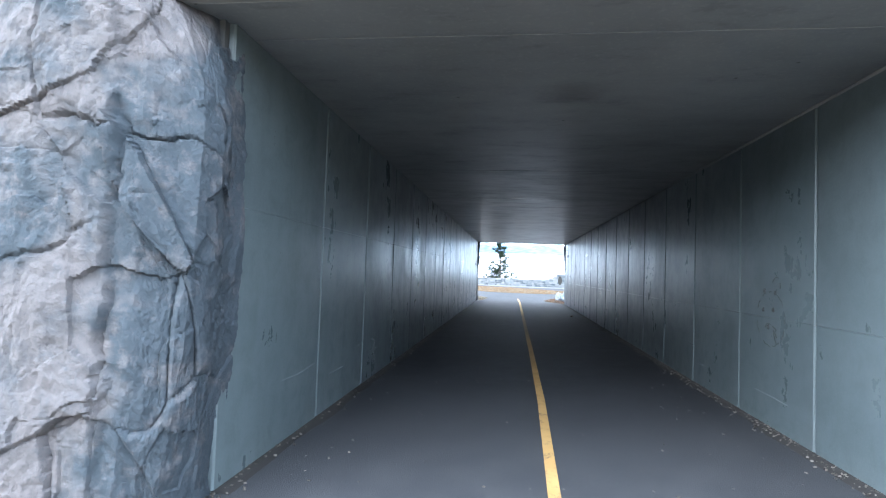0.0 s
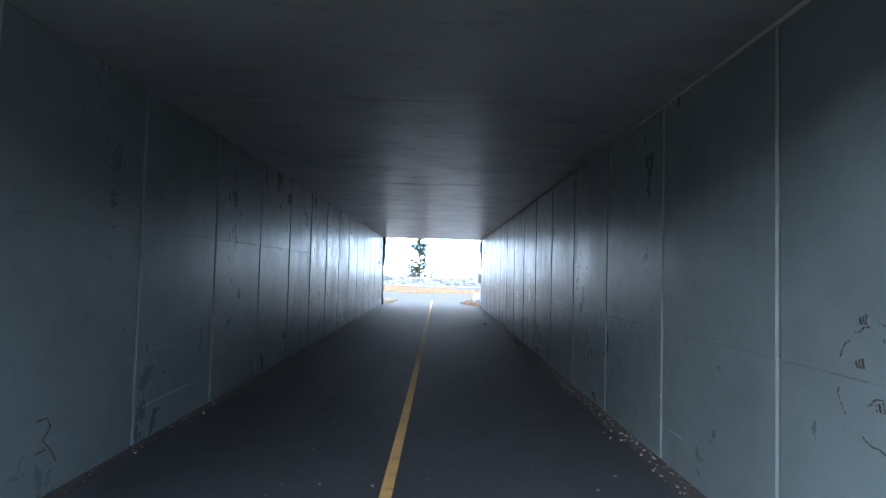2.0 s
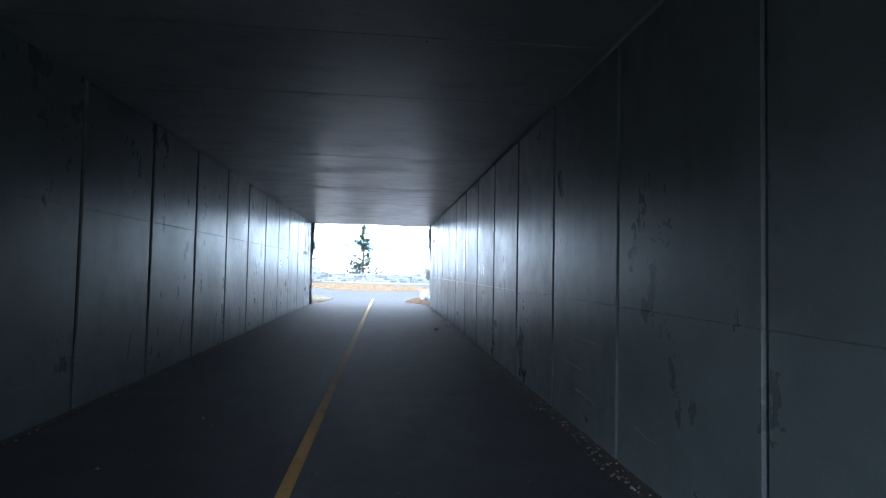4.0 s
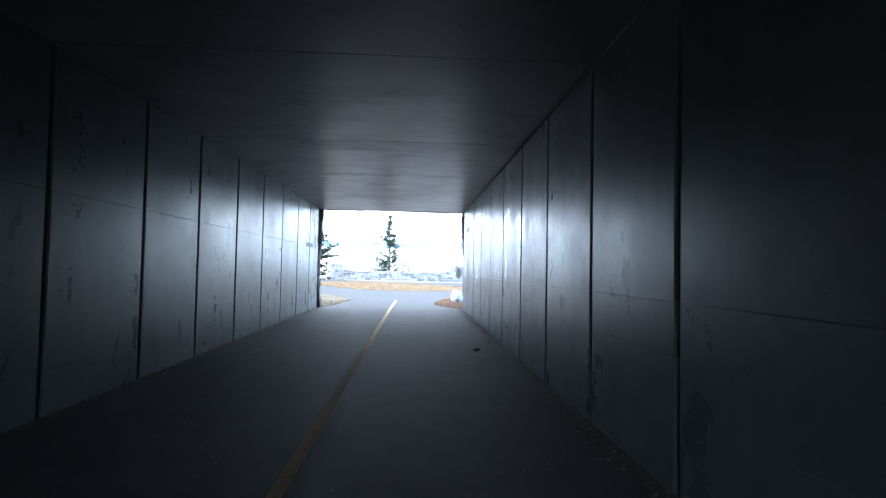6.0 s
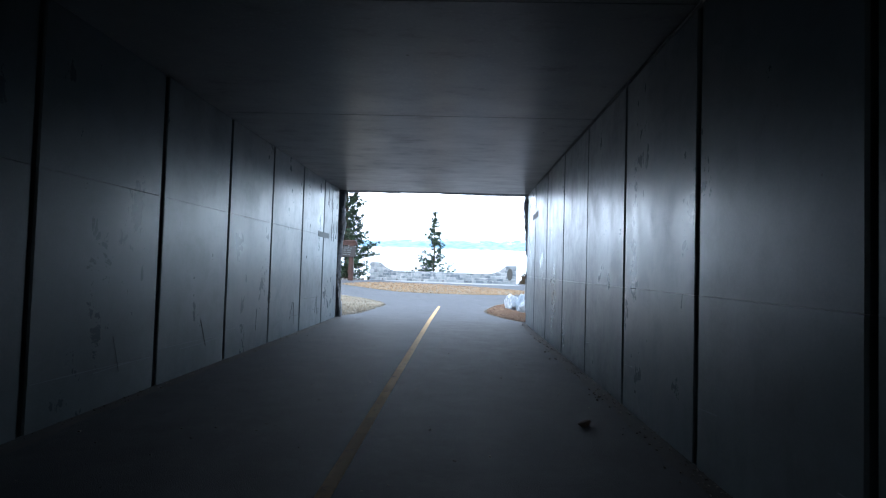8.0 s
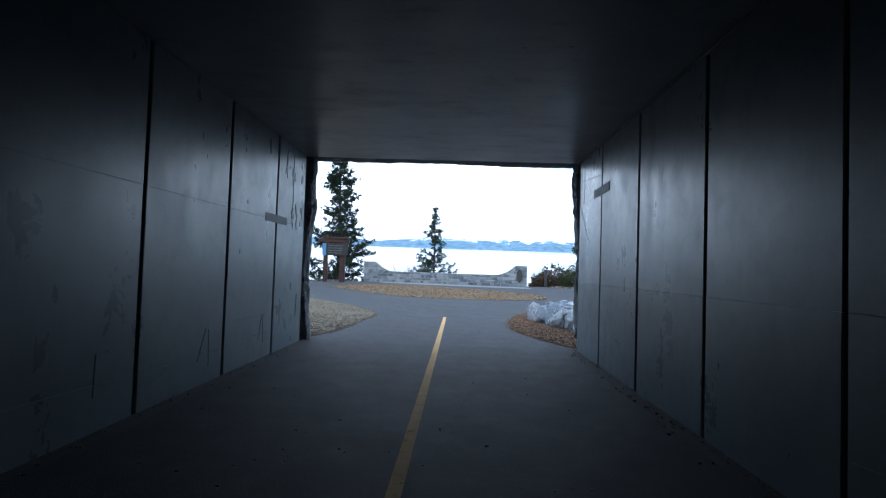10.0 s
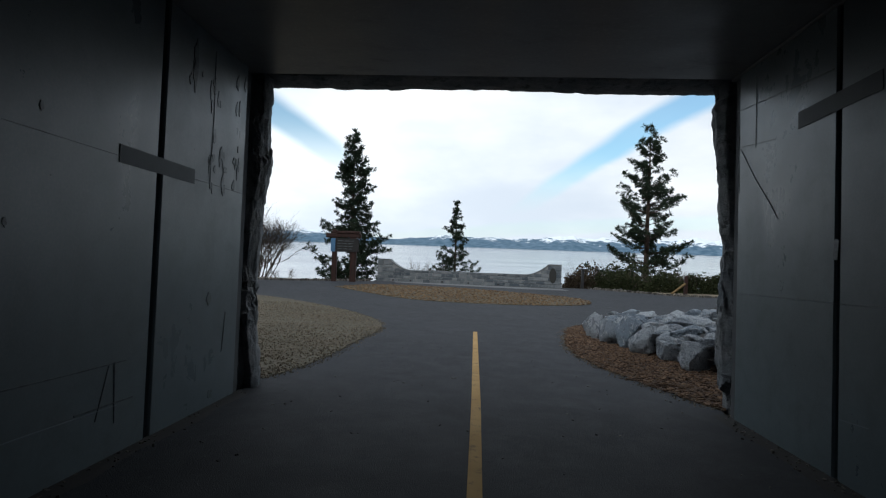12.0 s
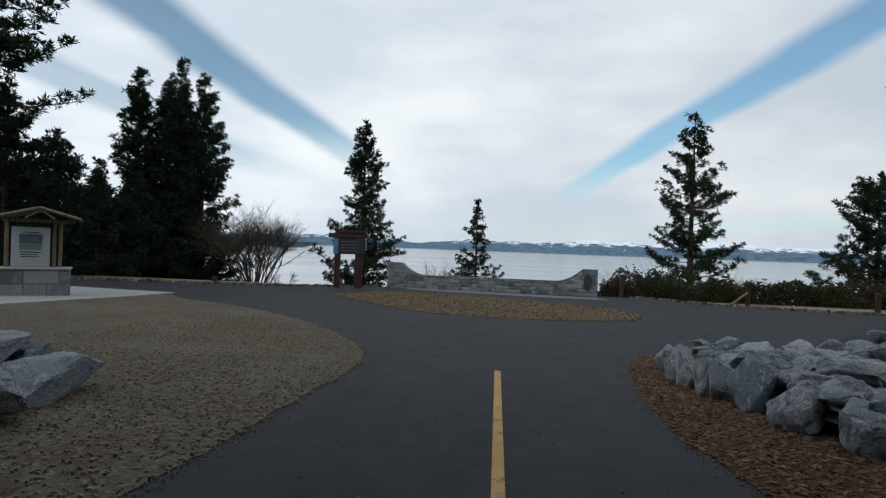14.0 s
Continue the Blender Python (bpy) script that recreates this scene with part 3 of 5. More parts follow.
def to_crack(x, z):
    """Distance to the nearest of the long cracks in the rock beside the near mouth."""
    best = 9.0
    for run in CRACKS:
        for (x0, z0), (x1, z1) in zip(run, run[1:]):
            dx, dz = x1 - x0, z1 - z0
            t = max(0.0, min(1.0, ((x - x0) * dx + (z - z0) * dz) / (dx * dx + dz * dz)))
            best = min(best, math.hypot(x - x0 - dx * t, z - z0 - dz * t))
    return best


def crag(x, z, seed):
    """Height of the moulded rock face: tilted, broken faces with a few fine cracks."""
    p = Vector((x * 0.95 + seed, z * 0.7 + 0.3 * math.sin(x * 1.7 + seed), seed * 0.7))
    p += noise.noise_vector(p * 1.3) * 0.22
    d, pts = noise.voronoi(p)
    h = noise.noise(pts[0] * 9.1) * 0.07 + (p - pts[0]).dot(noise.noise_vector(pts[0] * 5.3)) * 0.16
    q = Vector((x * 2.6, z * 1.9, seed + 3.3)) + noise.noise_vector(p * 2.3) * 0.35
    pts2 = noise.voronoi(q)[1]
    h += noise.noise(pts2[0] * 7.7) * 0.03 + (q - pts2[0]).dot(noise.noise_vector(pts2[0] * 3.1)) * 0.05
    h += noise.fractal(p * 3.2, 0.9, 2.1, 5) * 0.022 + noise.fractal(p * 11, 0.7, 2.1, 4) * 0.016
    h -= 0.022 * max(0.0, 1 - (d[1] - d[0]) / 0.022) * max(0.0, min(1.0, 0.4 + 2 * noise.noise(p * 1.1)))
    if seed == 2.0:
        u = x - 5.12 + 0.05 * noise.fractal(Vector((x * 3, z * 3, 1)), 0.8, 2.2, 4)
        w = z + 0.06 * noise.fractal(Vector((x * 3, z * 3, 7)), 0.8, 2.2, 4)
        h -= 0.04 * math.exp(-(to_crack(u, w) / 0.012) ** 2) * max(0.15, min(1.0, 0.6 + 1.6 * noise.noise(Vector((x * 2.2, z * 2.2, 5)))))
        h += 0.06 / (1 + math.exp(max(-30.0, min(30.0, (u + 3.085) / 0.010))))
    return h


def bulge(x, y, z):
    """How far the rock at the near mouth leans over the opening, by height."""
    near = max(0.0, min(1.0, (x + 3.15) / 0.45)) * min(1.0, max(0.35, (7.05 - y) / 0.35))
    return near * float(np.interp(z, [0, 0.48, 1.1, 1.6, 2.2, 2.55, 2.95, 3.3, 3.6], [-0.04, 0.03, 0.13, 0.15, 0.18, 0.20, 0.18, 0.05, -0.12]))


def lean_left(x, y, z):
    return max(0.0, min(1.0, (x + 2.95) / 0.25)) * float(np.interp(z, [0, 1, 1.8, 2.5, 3.3], [0.04, 0.02, 0.03, 0.11, 0.11]))


def lean_right(x, y, z):
    return -max(0.0, min(1.0, (2.95 - x) / 0.25)) * float(np.interp(z, [0, 0.4, 1.4, 2.4, 2.95, 3.4], [-0.04, -0.02, 0.04, 0.10, 0.13, 0.11]))


def rock_mass(name, profile, span, steps, seed, lean=None, mat="rock_face"):
    """A rock face swept along a profile (place, outward way) and upward by span."""
    (a, b), (nu, nv) = span, steps
    verts, faces = [], []
    for i in range(nu + 1):
        s = i / nu * (len(profile) - 1)
        k = min(int(s), len(profile) - 2)
        f = s - k
        (px, py, ox, oy), (qx, qy, wx, wy) = profile[k], profile[k + 1]
        bx, by, dx, dy = px + (qx - px) * f, py + (qy - py) * f, ox + (wx - ox) * f, oy + (wy - oy) * f
        for j in range(nv + 1):
            h = a + (b - a) * j / nv
            e = crag(bx + by * 0.8, h, seed)
            out = lean(bx, by, h) if lean else 0.0
            verts.append((bx + dx * e + out, by + dy * e, h))
    for i in range(nu):
        for j in range(nv):
            faces.append((i * (nv + 1) + j, (i + 1) * (nv + 1) + j, (i + 1) * (nv + 1) + j + 1, i * (nv + 1) + j + 1))
    me = mesh_of(name, verts, faces, mat, True)
    me.set_sharp_from_angle(angle=radians(24))
    return me


def portals():
    # rock round the near mouth: a face to the walker, turning into the opening
    left = [(-9.0, 6.35, 0, -1), (-6.5, 6.4, 0, -1), (-4.2, 6.45, 0, -1), (-3.6, 6.35, 0, -1), (-2.95, 6.4, 0.1, -1), (-2.72, 6.55, 0.7, -0.7), (-2.64, 6.8, 1, -0.2), (-2.62, 7.15, 1, 0), (-2.9, 7.22, 0, 0)]
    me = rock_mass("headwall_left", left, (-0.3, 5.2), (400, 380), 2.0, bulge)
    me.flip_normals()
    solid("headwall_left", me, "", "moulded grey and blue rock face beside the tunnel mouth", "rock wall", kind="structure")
    right = [(-x, y, -dx, dy) for x, y, dx, dy in left]
    me = rock_mass("headwall_right", right, (-0.3, 5.2), (120, 80), 6.0)
    solid("headwall_right", me, "", "moulded grey and blue rock face beside the tunnel mouth", "rock wall", kind="structure")
    solid("lintel", box(-3.1, 3.1, 6.55, 7.0, HIGH + 0.004, 5.2, 0.02), "concrete_plain", "pale concrete lintel over the tunnel mouth", "lintel", kind="structure")
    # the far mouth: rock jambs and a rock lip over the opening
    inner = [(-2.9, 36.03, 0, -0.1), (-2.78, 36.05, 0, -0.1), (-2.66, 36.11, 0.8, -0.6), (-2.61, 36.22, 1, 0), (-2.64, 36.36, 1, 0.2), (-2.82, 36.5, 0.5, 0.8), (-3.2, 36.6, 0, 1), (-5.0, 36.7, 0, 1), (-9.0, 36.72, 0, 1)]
    me = rock_mass("jamb_left", inner, (-0.3, 5.2), (150, 150), 11.0, lean_left, "rock_lit")
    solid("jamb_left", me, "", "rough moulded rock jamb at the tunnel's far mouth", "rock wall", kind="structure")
    me = rock_mass("jamb_right", [(-x + 0.05, y, -dx, dy) for x, y, dx, dy in inner], (-0.3, 5.2), (150, 150), 17.0, lean_right, "rock_lit")
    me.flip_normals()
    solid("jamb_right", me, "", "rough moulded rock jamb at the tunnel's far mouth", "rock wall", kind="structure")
    verts, faces, nu, nv = [], [], 120, 14
    lip = [(36.03, 3.66), (36.1, 3.57), (36.2, 3.55), (36.4, 3.54), (36.6, 3.57), (36.75, 3.66), (36.85, 3.9), (36.9, 5.2)]
    for i in range(nu + 1):
        x = -2.9 + 5.8 * i / nu
        for j in range(nv + 1):
            s = j / nv * (len(lip) - 1)
            k = min(int(s), len(lip) - 2)
            y, z = (lip[k][c] + (lip[k + 1][c] - lip[k][c]) * (s - k) for c in (0, 1))
            e = crag(x, y * 2 + z, 23.0) * 0.3
            verts.append((x, y + e * 0.5, z - e))
    for i in range(nu):
        for j in range(nv):
            faces.append((i * (nv + 1) + j, (i + 1) * (nv + 1) + j, (i + 1) * (nv + 1) + j + 1, i * (nv + 1) + j + 1))
    me = mesh_of("rock_lip", verts, faces, "rock_lit")
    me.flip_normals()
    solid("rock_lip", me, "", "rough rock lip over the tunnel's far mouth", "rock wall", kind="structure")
    # unseen bank, raised and widened so it shades the ground past the far mouth
    solid("embankment", box(-40, 40, 7.6, 36.2, 4.2, 6.6), "earth", "unseen earth bank over the tunnel, raised to shade the far side", "embankment", kind="structure")
    for s in (-1, 1):
        x0, x1 = sorted((s * 3.1, s * 40))
        solid("bank_left" if s < 0 else "bank_right", box(x0, x1, 7.2, 36.0, -0.5, 4.2), "earth", "unseen earth bank beside the tunnel", "embankment", kind="structure")


portals()

# ======== far things: mountains and wooded shore ========
def range_of_hills(name, near, x0, x1, heights, seed, mat, label, n=240, depth=500.0, relief=1.0, shear=0.0):
    verts, faces, rows = [], [], 7
    for i in range(n + 1):
        f = i / n
        x = x0 + (x1 - x0) * f
        top = heights(f) * (1.0 + relief * (0.5 * noise.fractal(Vector((f * 14, seed, 0)), 1.0, 2.0, 5) + 0.14 * noise.fractal(Vector((f * 60, seed, 4)), 0.8, 2.0, 4)))
        for j in range(rows + 1):
            g = j / rows
            ridge = noise.fractal(Vector((f * 40, g * 3, seed + 9)), 0.9, 2.0, 4) * 0.18 * math.sin(math.pi * g)
            verts.append((x - shear * depth * g, near + depth * g + 0.12 * depth * noise.noise(Vector((f * 30, g * 2, seed))), max(0.0, top * (g ** 0.9) * (1 + ridge)) - 2))
    for i in range(n):
        for j in range(rows):
            faces.append((i * (rows + 1) + j, (i + 1) * (rows + 1) + j, (i + 1) * (rows + 1) + j + 1, i * (rows + 1) + j + 1))
    solid(name, mesh_of(name, verts, faces, mat), "", label, "mountains", pose(0, 0, -13), kind="structure", level=True)


range_of_hills("backdrop_mountains", 4300, -4500, 5200, lambda f: 108 + 18 * math.sin(f * 9 + 1), 1.7, "hazy_mountain", "far mountains with snow beyond the lake, blue haze in their colour", 420)
range_of_hills("backdrop_point", 1500, -1500, -560, lambda f: 16 + 26 * (1 - f), 5.1, "hazy_shore", "dark wooded point reaching into the lake, haze in its colour", 100, 200, 0.3)
range_of_hills("backdrop_woods", 150, -330, -70, lambda f: 9 + 50 * (1 - f) ** 0.9, 8.4, "forest", "dark wooded hillside above the shore", 120, 120, 0.25, 0.62)

def terrain_z(y):
    return float(np.interp(y, [36, 40, 44, 48, 54, 60, 66, 68, 71, 75, 80, 90, 110], [0, -0.08, -0.16, -0.12, -0.05, 0.12, 0.3, 0.2, -0.5, -1.6, -3.2, -7, -14]))


# ======== pines, shrubs and bushes ========
def blades(rng, out_v, out_f, at, size, count, way=None, wide=0.085):
    """A tuft of narrow needle blades round a point."""
    for _ in range(count):
        d = Vector((rng.gauss(0, 1), rng.gauss(0, 1), rng.gauss(0.25, 0.9)))
        if way is not None:
            d += way * 1.3
        if d.length < 1e-3:
            continue
        d.normalize()
        s = d.cross(Vector((rng.uniform(-1, 1), rng.uniform(-1, 1), rng.uniform(-1, 1))))
        if s.length < 1e-3:
            continue
        s.normalize()
        ln = size * rng.uniform(0.6, 1.15)
        k = len(out_v)
        mid = at + d * ln * 0.55
        out_v.extend((at + d * ln * 0.08, mid + s * ln * wide, at + d * ln, mid - s * ln * wide))
        out_f.append((k, k + 1, k + 2, k + 3))


def limb(v, f, p, q, r0, r1):
    """A thin three-sided bar."""
    d = (q - p).normalized()
    a = d.orthogonal().normalized()
    b = d.cross(a)
    k = len(v)
    for c, r in ((p, r0), (q, r1)):
        for i in range(3):
            t = i * 2.0944
            v.append(c + (a * math.cos(t) + b * math.sin(t)) * r)
    f.extend(((k, k + 1, k + 4, k + 3), (k + 1, k + 2, k + 5, k + 4), (k + 2, k, k + 3, k + 5)))


def pine(x, y, top, spread, seed, label, start=0.12, gap=0.30, tuft=0.30, shape=0.85, per=4, group="pines by the lake", count=24, foot=None):
    """A pine whose tip stands at height top over the floor plane."""
    rng = random.Random(seed)
    z0 = (terrain_z(y) if foot is None else foot) - 0.3
    root = thing("pine_tree", label, "tree", upright(x, y, z0), group, level=True)
    high = top - z0
    bm = bmesh.new()
    lean = [Vector((0, 0, 0))]
    for i in range(1, 9):
        lean.append(Vector((rng.uniform(-0.05, 0.05) * high * 0.06 + lean[-1].x, rng.uniform(-0.05, 0.05) * high * 0.06 + lean[-1].y, high * i / 8)))
    r = 0.016 * high + 0.05
    for i in range(8):
        tube(bm, lean[i], lean[i + 1], r * (1 - i / 8.3), r * (1 - (i + 1) / 8.3), 8)
    part("trunk", bm, "bark", root, smooth=True)
    lv, lf, cv, cf = [], [], [], []
    h = high * start
    while h < high * 0.985:
        f = (h / high - start) / (1 - start)
        k = min(7, int(h / high * 8))
        base = lean[k].lerp(lean[k + 1], h / high * 8 - k)
        reach = spread * (max(0.0, 1 - f) ** shape * 0.95 + 0.05) * (0.55 + 0.45 * min(1, f * 6 + 0.5))
        for _ in range(per if f < 0.9 else 3):
            if rng.random() < 0.10:
                continue
            az, ln = rng.uniform(0, 6.283), reach * rng.choice((0.4, 0.6, 0.8, 1.0, 1.25)) * rng.uniform(0.85, 1.1)
            if noise.noise(Vector((math.cos(az) * 1.2, math.sin(az) * 1.2, h * 0.55 + seed))) < -0.27:
                continue
            ln *= 1.04 + 0.40 * noise.noise(Vector((math.cos(az), h * 0.8, seed * 1.7)))
            rise = rng.uniform(-0.22, 0.16) + 0.5 * f
            out = Vector((math.cos(az), math.sin(az), rise)).normalized()
            p = base + Vector((0, 0, rng.uniform(-0.1, 0.1)))
            mid = p + out * ln * 0.6
            tip = mid + (out + Vector((0, 0, rng.uniform(0.2, 0.7)))).normalized() * ln * 0.42
            limb(lv, lf, p, mid, 0.018 + 0.012 * ln, 0.012 + 0.006 * ln)
            limb(lv, lf, mid, tip, 0.012 + 0.006 * ln, 0.008)
            n = max(2, int(ln / tuft * 1.5))
            for i in range(n):
                g = 0.38 + 0.62 * (i + rng.random()) / n
                q = (p.lerp(mid, g / 0.6) if g < 0.6 else mid.lerp(tip, (g - 0.6) / 0.4))
                end = q + Vector((-out.y, out.x, 0)) * rng.gauss(0, 0.2) * ln * (1.25 - g) + Vector((0, 0, rng.uniform(-0.02, 0.22)))
                limb(lv, lf, q, end, 0.012, 0.007)
                size = tuft * rng.uniform(0.7, 1.2)
                for k in range(2):
                    at = end + Vector((rng.gauss(0, 1), rng.gauss(0, 1), rng.gauss(0, 0.7))) * size * 0.28
                    blades(rng, cv, cf, at, size * 0.85, count * 3 // 4, out * 0.35 + Vector((0, 0, 0.35)), 0.10)
        h += gap * rng.uniform(0.7, 1.3)
    blades(rng, cv, cf, lean[-1] - Vector((0, 0, 0.1)), tuft * 1.3, count + 6, Vector((0, 0, 1)))
    tagged(part("branchwork", mesh_of("branchwork", lv, lf, "bark"), "", root), kind="stuff")
    tagged(part("crown", mesh_of("crown", cv, cf, "needles"), "", root), kind="stuff")
    return root


def bare_shrub(x, y, z, high, wide, seed, label, stems=9, depth=4):
    rng = random.Random(seed)
    v, f = [], []

    def grow(p, d, ln, r, level):
        q = p + d * ln
        limb(v, f, p, q, r, r * 0.65)
        if level == 0:
            return
        for _ in range(rng.choice((2, 3, 3))):
            e = (d + Vector((rng.gauss(0, 0.42), rng.gauss(0, 0.42), rng.gauss(0.08, 0.25)))).normalized()
            grow(p.lerp(q, rng.uniform(0.55, 1.0)), e, ln * rng.uniform(0.55, 0.85), r * 0.6, level - 1)

    for _ in range(stems):
        a = rng.uniform(0, 6.283)
        d = Vector((math.cos(a) * wide * rng.uniform(0.2, 1), math.sin(a) * wide * rng.uniform(0.2, 1), high)).normalized()
        grow(Vector((math.cos(a) * 0.2 * wide * rng.random(), math.sin(a) * 0.2 * wide * rng.random(), 0)), d, high * 0.38, 0.012 + 0.006 * high, depth)
    solid("bare_shrub", mesh_of("bare_shrub", v, f, "twig"), "", label, "shrub", upright(x, y, z), "shrubs", level=True)


def bush(x, y, z, rx, ry, high, seed, label, mat="leaves", n=700, size=0.13):
    rng = random.Random(seed)
    v, f, lv, lf = [], [], [], []
    for _ in range(n):
        a, e = rng.uniform(0, 6.283), math.asin(rng.uniform(-0.05, 1))
        rr = (0.72 + 0.35 * noise.noise(Vector((math.cos(a) * 1.6, math.sin(a) * 1.6, e * 2 + seed)))) * rng.uniform(0.75, 1.05)
        p = Vector((math.cos(a) * math.cos(e) * rx * rr, math.sin(a) * math.cos(e) * ry * rr, math.sin(e) * high * rr + 0.05))
        blades(rng, v, f, p, size * rng.uniform(0.7, 1.3), 7, p.normalized(), 0.3)
    for _ in range(26):
        a = rng.uniform(0, 6.283)
        q = Vector((math.cos(a) * rx * 0.7, math.sin(a) * ry * 0.7, high * rng.uniform(0.5, 1.0)))
        limb(lv, lf, Vector((0, 0, -0.2)), q, 0.03, 0.006)
    root = thing("bush", label, "bush", upright(x, y, z), "bushes", level=True)
    tagged(part("twigwork", mesh_of("twigwork", lv, lf, "twig"), "", root), kind="stuff")
    tagged(part("foliage", mesh_of("foliage", v, f, mat), "", root), kind="stuff")


DARK, OPEN_ = "dense dark green pine standing against the lake", "open-branched dark green pine above the bushes"
pine(-11.1, 77, 12.9, 3.05, 11, DARK, start=0.10, gap=0.25, tuft=0.37, per=6, shape=0.72)
pine(-2.3, 84, 7.8, 2.2, 12, "small young pine behind the stone wall", start=0.30, gap=0.27, tuft=0.31, per=5)
pine(15.0, 80, 14.6, 3.6, 13, OPEN_, start=0.16, gap=0.34, tuft=0.37, shape=0.62, per=5)
for px, py, top, sp, sd in ((-26.9, 72, 15.2, 2.4, 21), (-25.4, 73, 14.6, 2.3, 22), (-23.7, 72, 15.9, 2.2, 23), (-22.2, 72.5, 14.9, 2.6, 24)):
    pine(px, py, top, sp, sd, "tall dense pine in a clump by the shore", start=0.05, gap=0.22, tuft=0.36, per=8, shape=0.6)
for px, py, top, sp, sd in ((-29.5, 64, 11.6, 3.2, 31), (-27.2, 65, 8.9, 2.6, 32), (-25.2, 66, 7.2, 2.2, 33), (-24.2, 68, 6.8, 2.0, 34)):
    pine(px, py, top, sp, sd, "dark pine at the edge of the woods", start=0.04, gap=0.26, tuft=0.38, per=6, shape=0.7, group="woods")
pine(-30.0, 60, 24, 6.8, 41, "great dark pine with sweeping branches beside the kiosk", start=0.3, gap=0.42, tuft=0.5, per=5, group="woods")
pine(25.6, 75, 9.1, 4.2, 42, "broad dark pine at the edge of the shore", start=0.06, gap=0.26, tuft=0.38, per=6, shape=0.6)
pine(13.9, 51, 12.6, 2.7, 43, "tall pine with a bare lower trunk", start=0.36, gap=0.36, tuft=0.36, shape=0.95, group="woods", foot=-0.05)


def woods():
    """Far conifers on the left shore, too many to count."""
    rng = random.Random(77)
    v, f = [], []
    for _ in range(150):
        g = rng.random()
        y = rng.uniform(84, 150)
        x = -0.70 * (y - 34) - 130 * g ** 1.3
        z = -4 + 0.16 * max(0, -x - 36) + rng.uniform(-1, 1)
        h = rng.uniform(6, 13)
        for i in range(34):
            t = i / 34
            for _ in range(5):
                a = rng.uniform(0, 6.283)
                r = (1 - t) * h * 0.2 * rng.uniform(0.5, 1)
                blades(rng, v, f, Vector((x + math.cos(a) * r, y + math.sin(a) * r, z + h * (0.05 + 0.95 * t))), h * 0.10, 3, Vector((math.cos(a), math.sin(a), 0.1)), 0.35)
    solid("distant_conifers", mesh_of("distant_conifers", v, f, "needles"), "", "dark conifers crowding the far wooded shore", "woods", kind="stuff")


woods()
bare_shrub(-16.7, 70, terrain_z(70) - 0.1, 5.6, 4.2, 51, "large leafless grey shrub beside the pines", 40, 5)
bare_shrub(-14.3, 69.5, terrain_z(69.5), 1.3, 2.4, 52, "low leafless shrub by the path edge", 9, 4)
bare_shrub(-4.2, 73, terrain_z(73), 3.2, 1.8, 53, "leafless shrub rising behind the stone wall", 8, 4)
bare_shrub(18.6, 72, terrain_z(72), 2.6, 2.2, 54, "leafless shrub among the bushes", 10, 5)
bare_shrub(21.0, 71.5, terrain_z(71.5), 2.3, 2.2, 55, "leafless shrub among the bushes", 10, 5)
bare_shrub(14.2, 68.5, terrain_z(68.5), 1.9, 1.2, 56, "leafless shrub among the bushes", 6, 4)
for bx, by, rx, hi, sd, dry in ((8.0, 71.5, 1.9, 2.7, 61, 1), (10.6, 71, 2.2, 2.9, 62, 0), (13.1, 70, 1.9, 2.1, 63, 0), (10.2, 68.6, 1.7, 1.25, 64, 0), (12.4, 67.4, 1.4, 1.2, 65, 0),
                                (16.6, 67.5, 1.9, 1.35, 66, 0), (18.2, 67.5, 1.7, 1.2, 67, 0), (20.5, 68, 2.1, 1.6, 68, 1), (23.6, 68, 2.4, 1.9, 69, 1), (27.0, 69, 2.6, 2.2, 70, 1), (7.4, 69.5, 1.3, 1.5, 71, 1), (9.4, 69.2, 1.5, 1.6, 72, 0), (14.9, 68.6, 1.5, 1.5, 73, 0), (22.0, 67, 1.7, 1.5, 74, 1), (25.6, 67, 1.9, 1.7, 75, 1)):
    bush(bx, by, terrain_z(by) - 0.05, rx * 1.35, 1.7, hi * 1.2, sd, "dry brownish shrub at the path edge" if dry else "low dark green bush at the path edge", "dry_leaves" if dry else "leaves", 1500)

# ======== the stone seat wall ========
WALL_LEN = 12.5


def wall_height(u):
    d = min(u, WALL_LEN - u)
    if d < 0.85:
        return 1.56
    if d < 2.4:
        return 0.84 + 0.72 * (1 - (d - 0.85) / 1.55) ** 2
    return 0.84


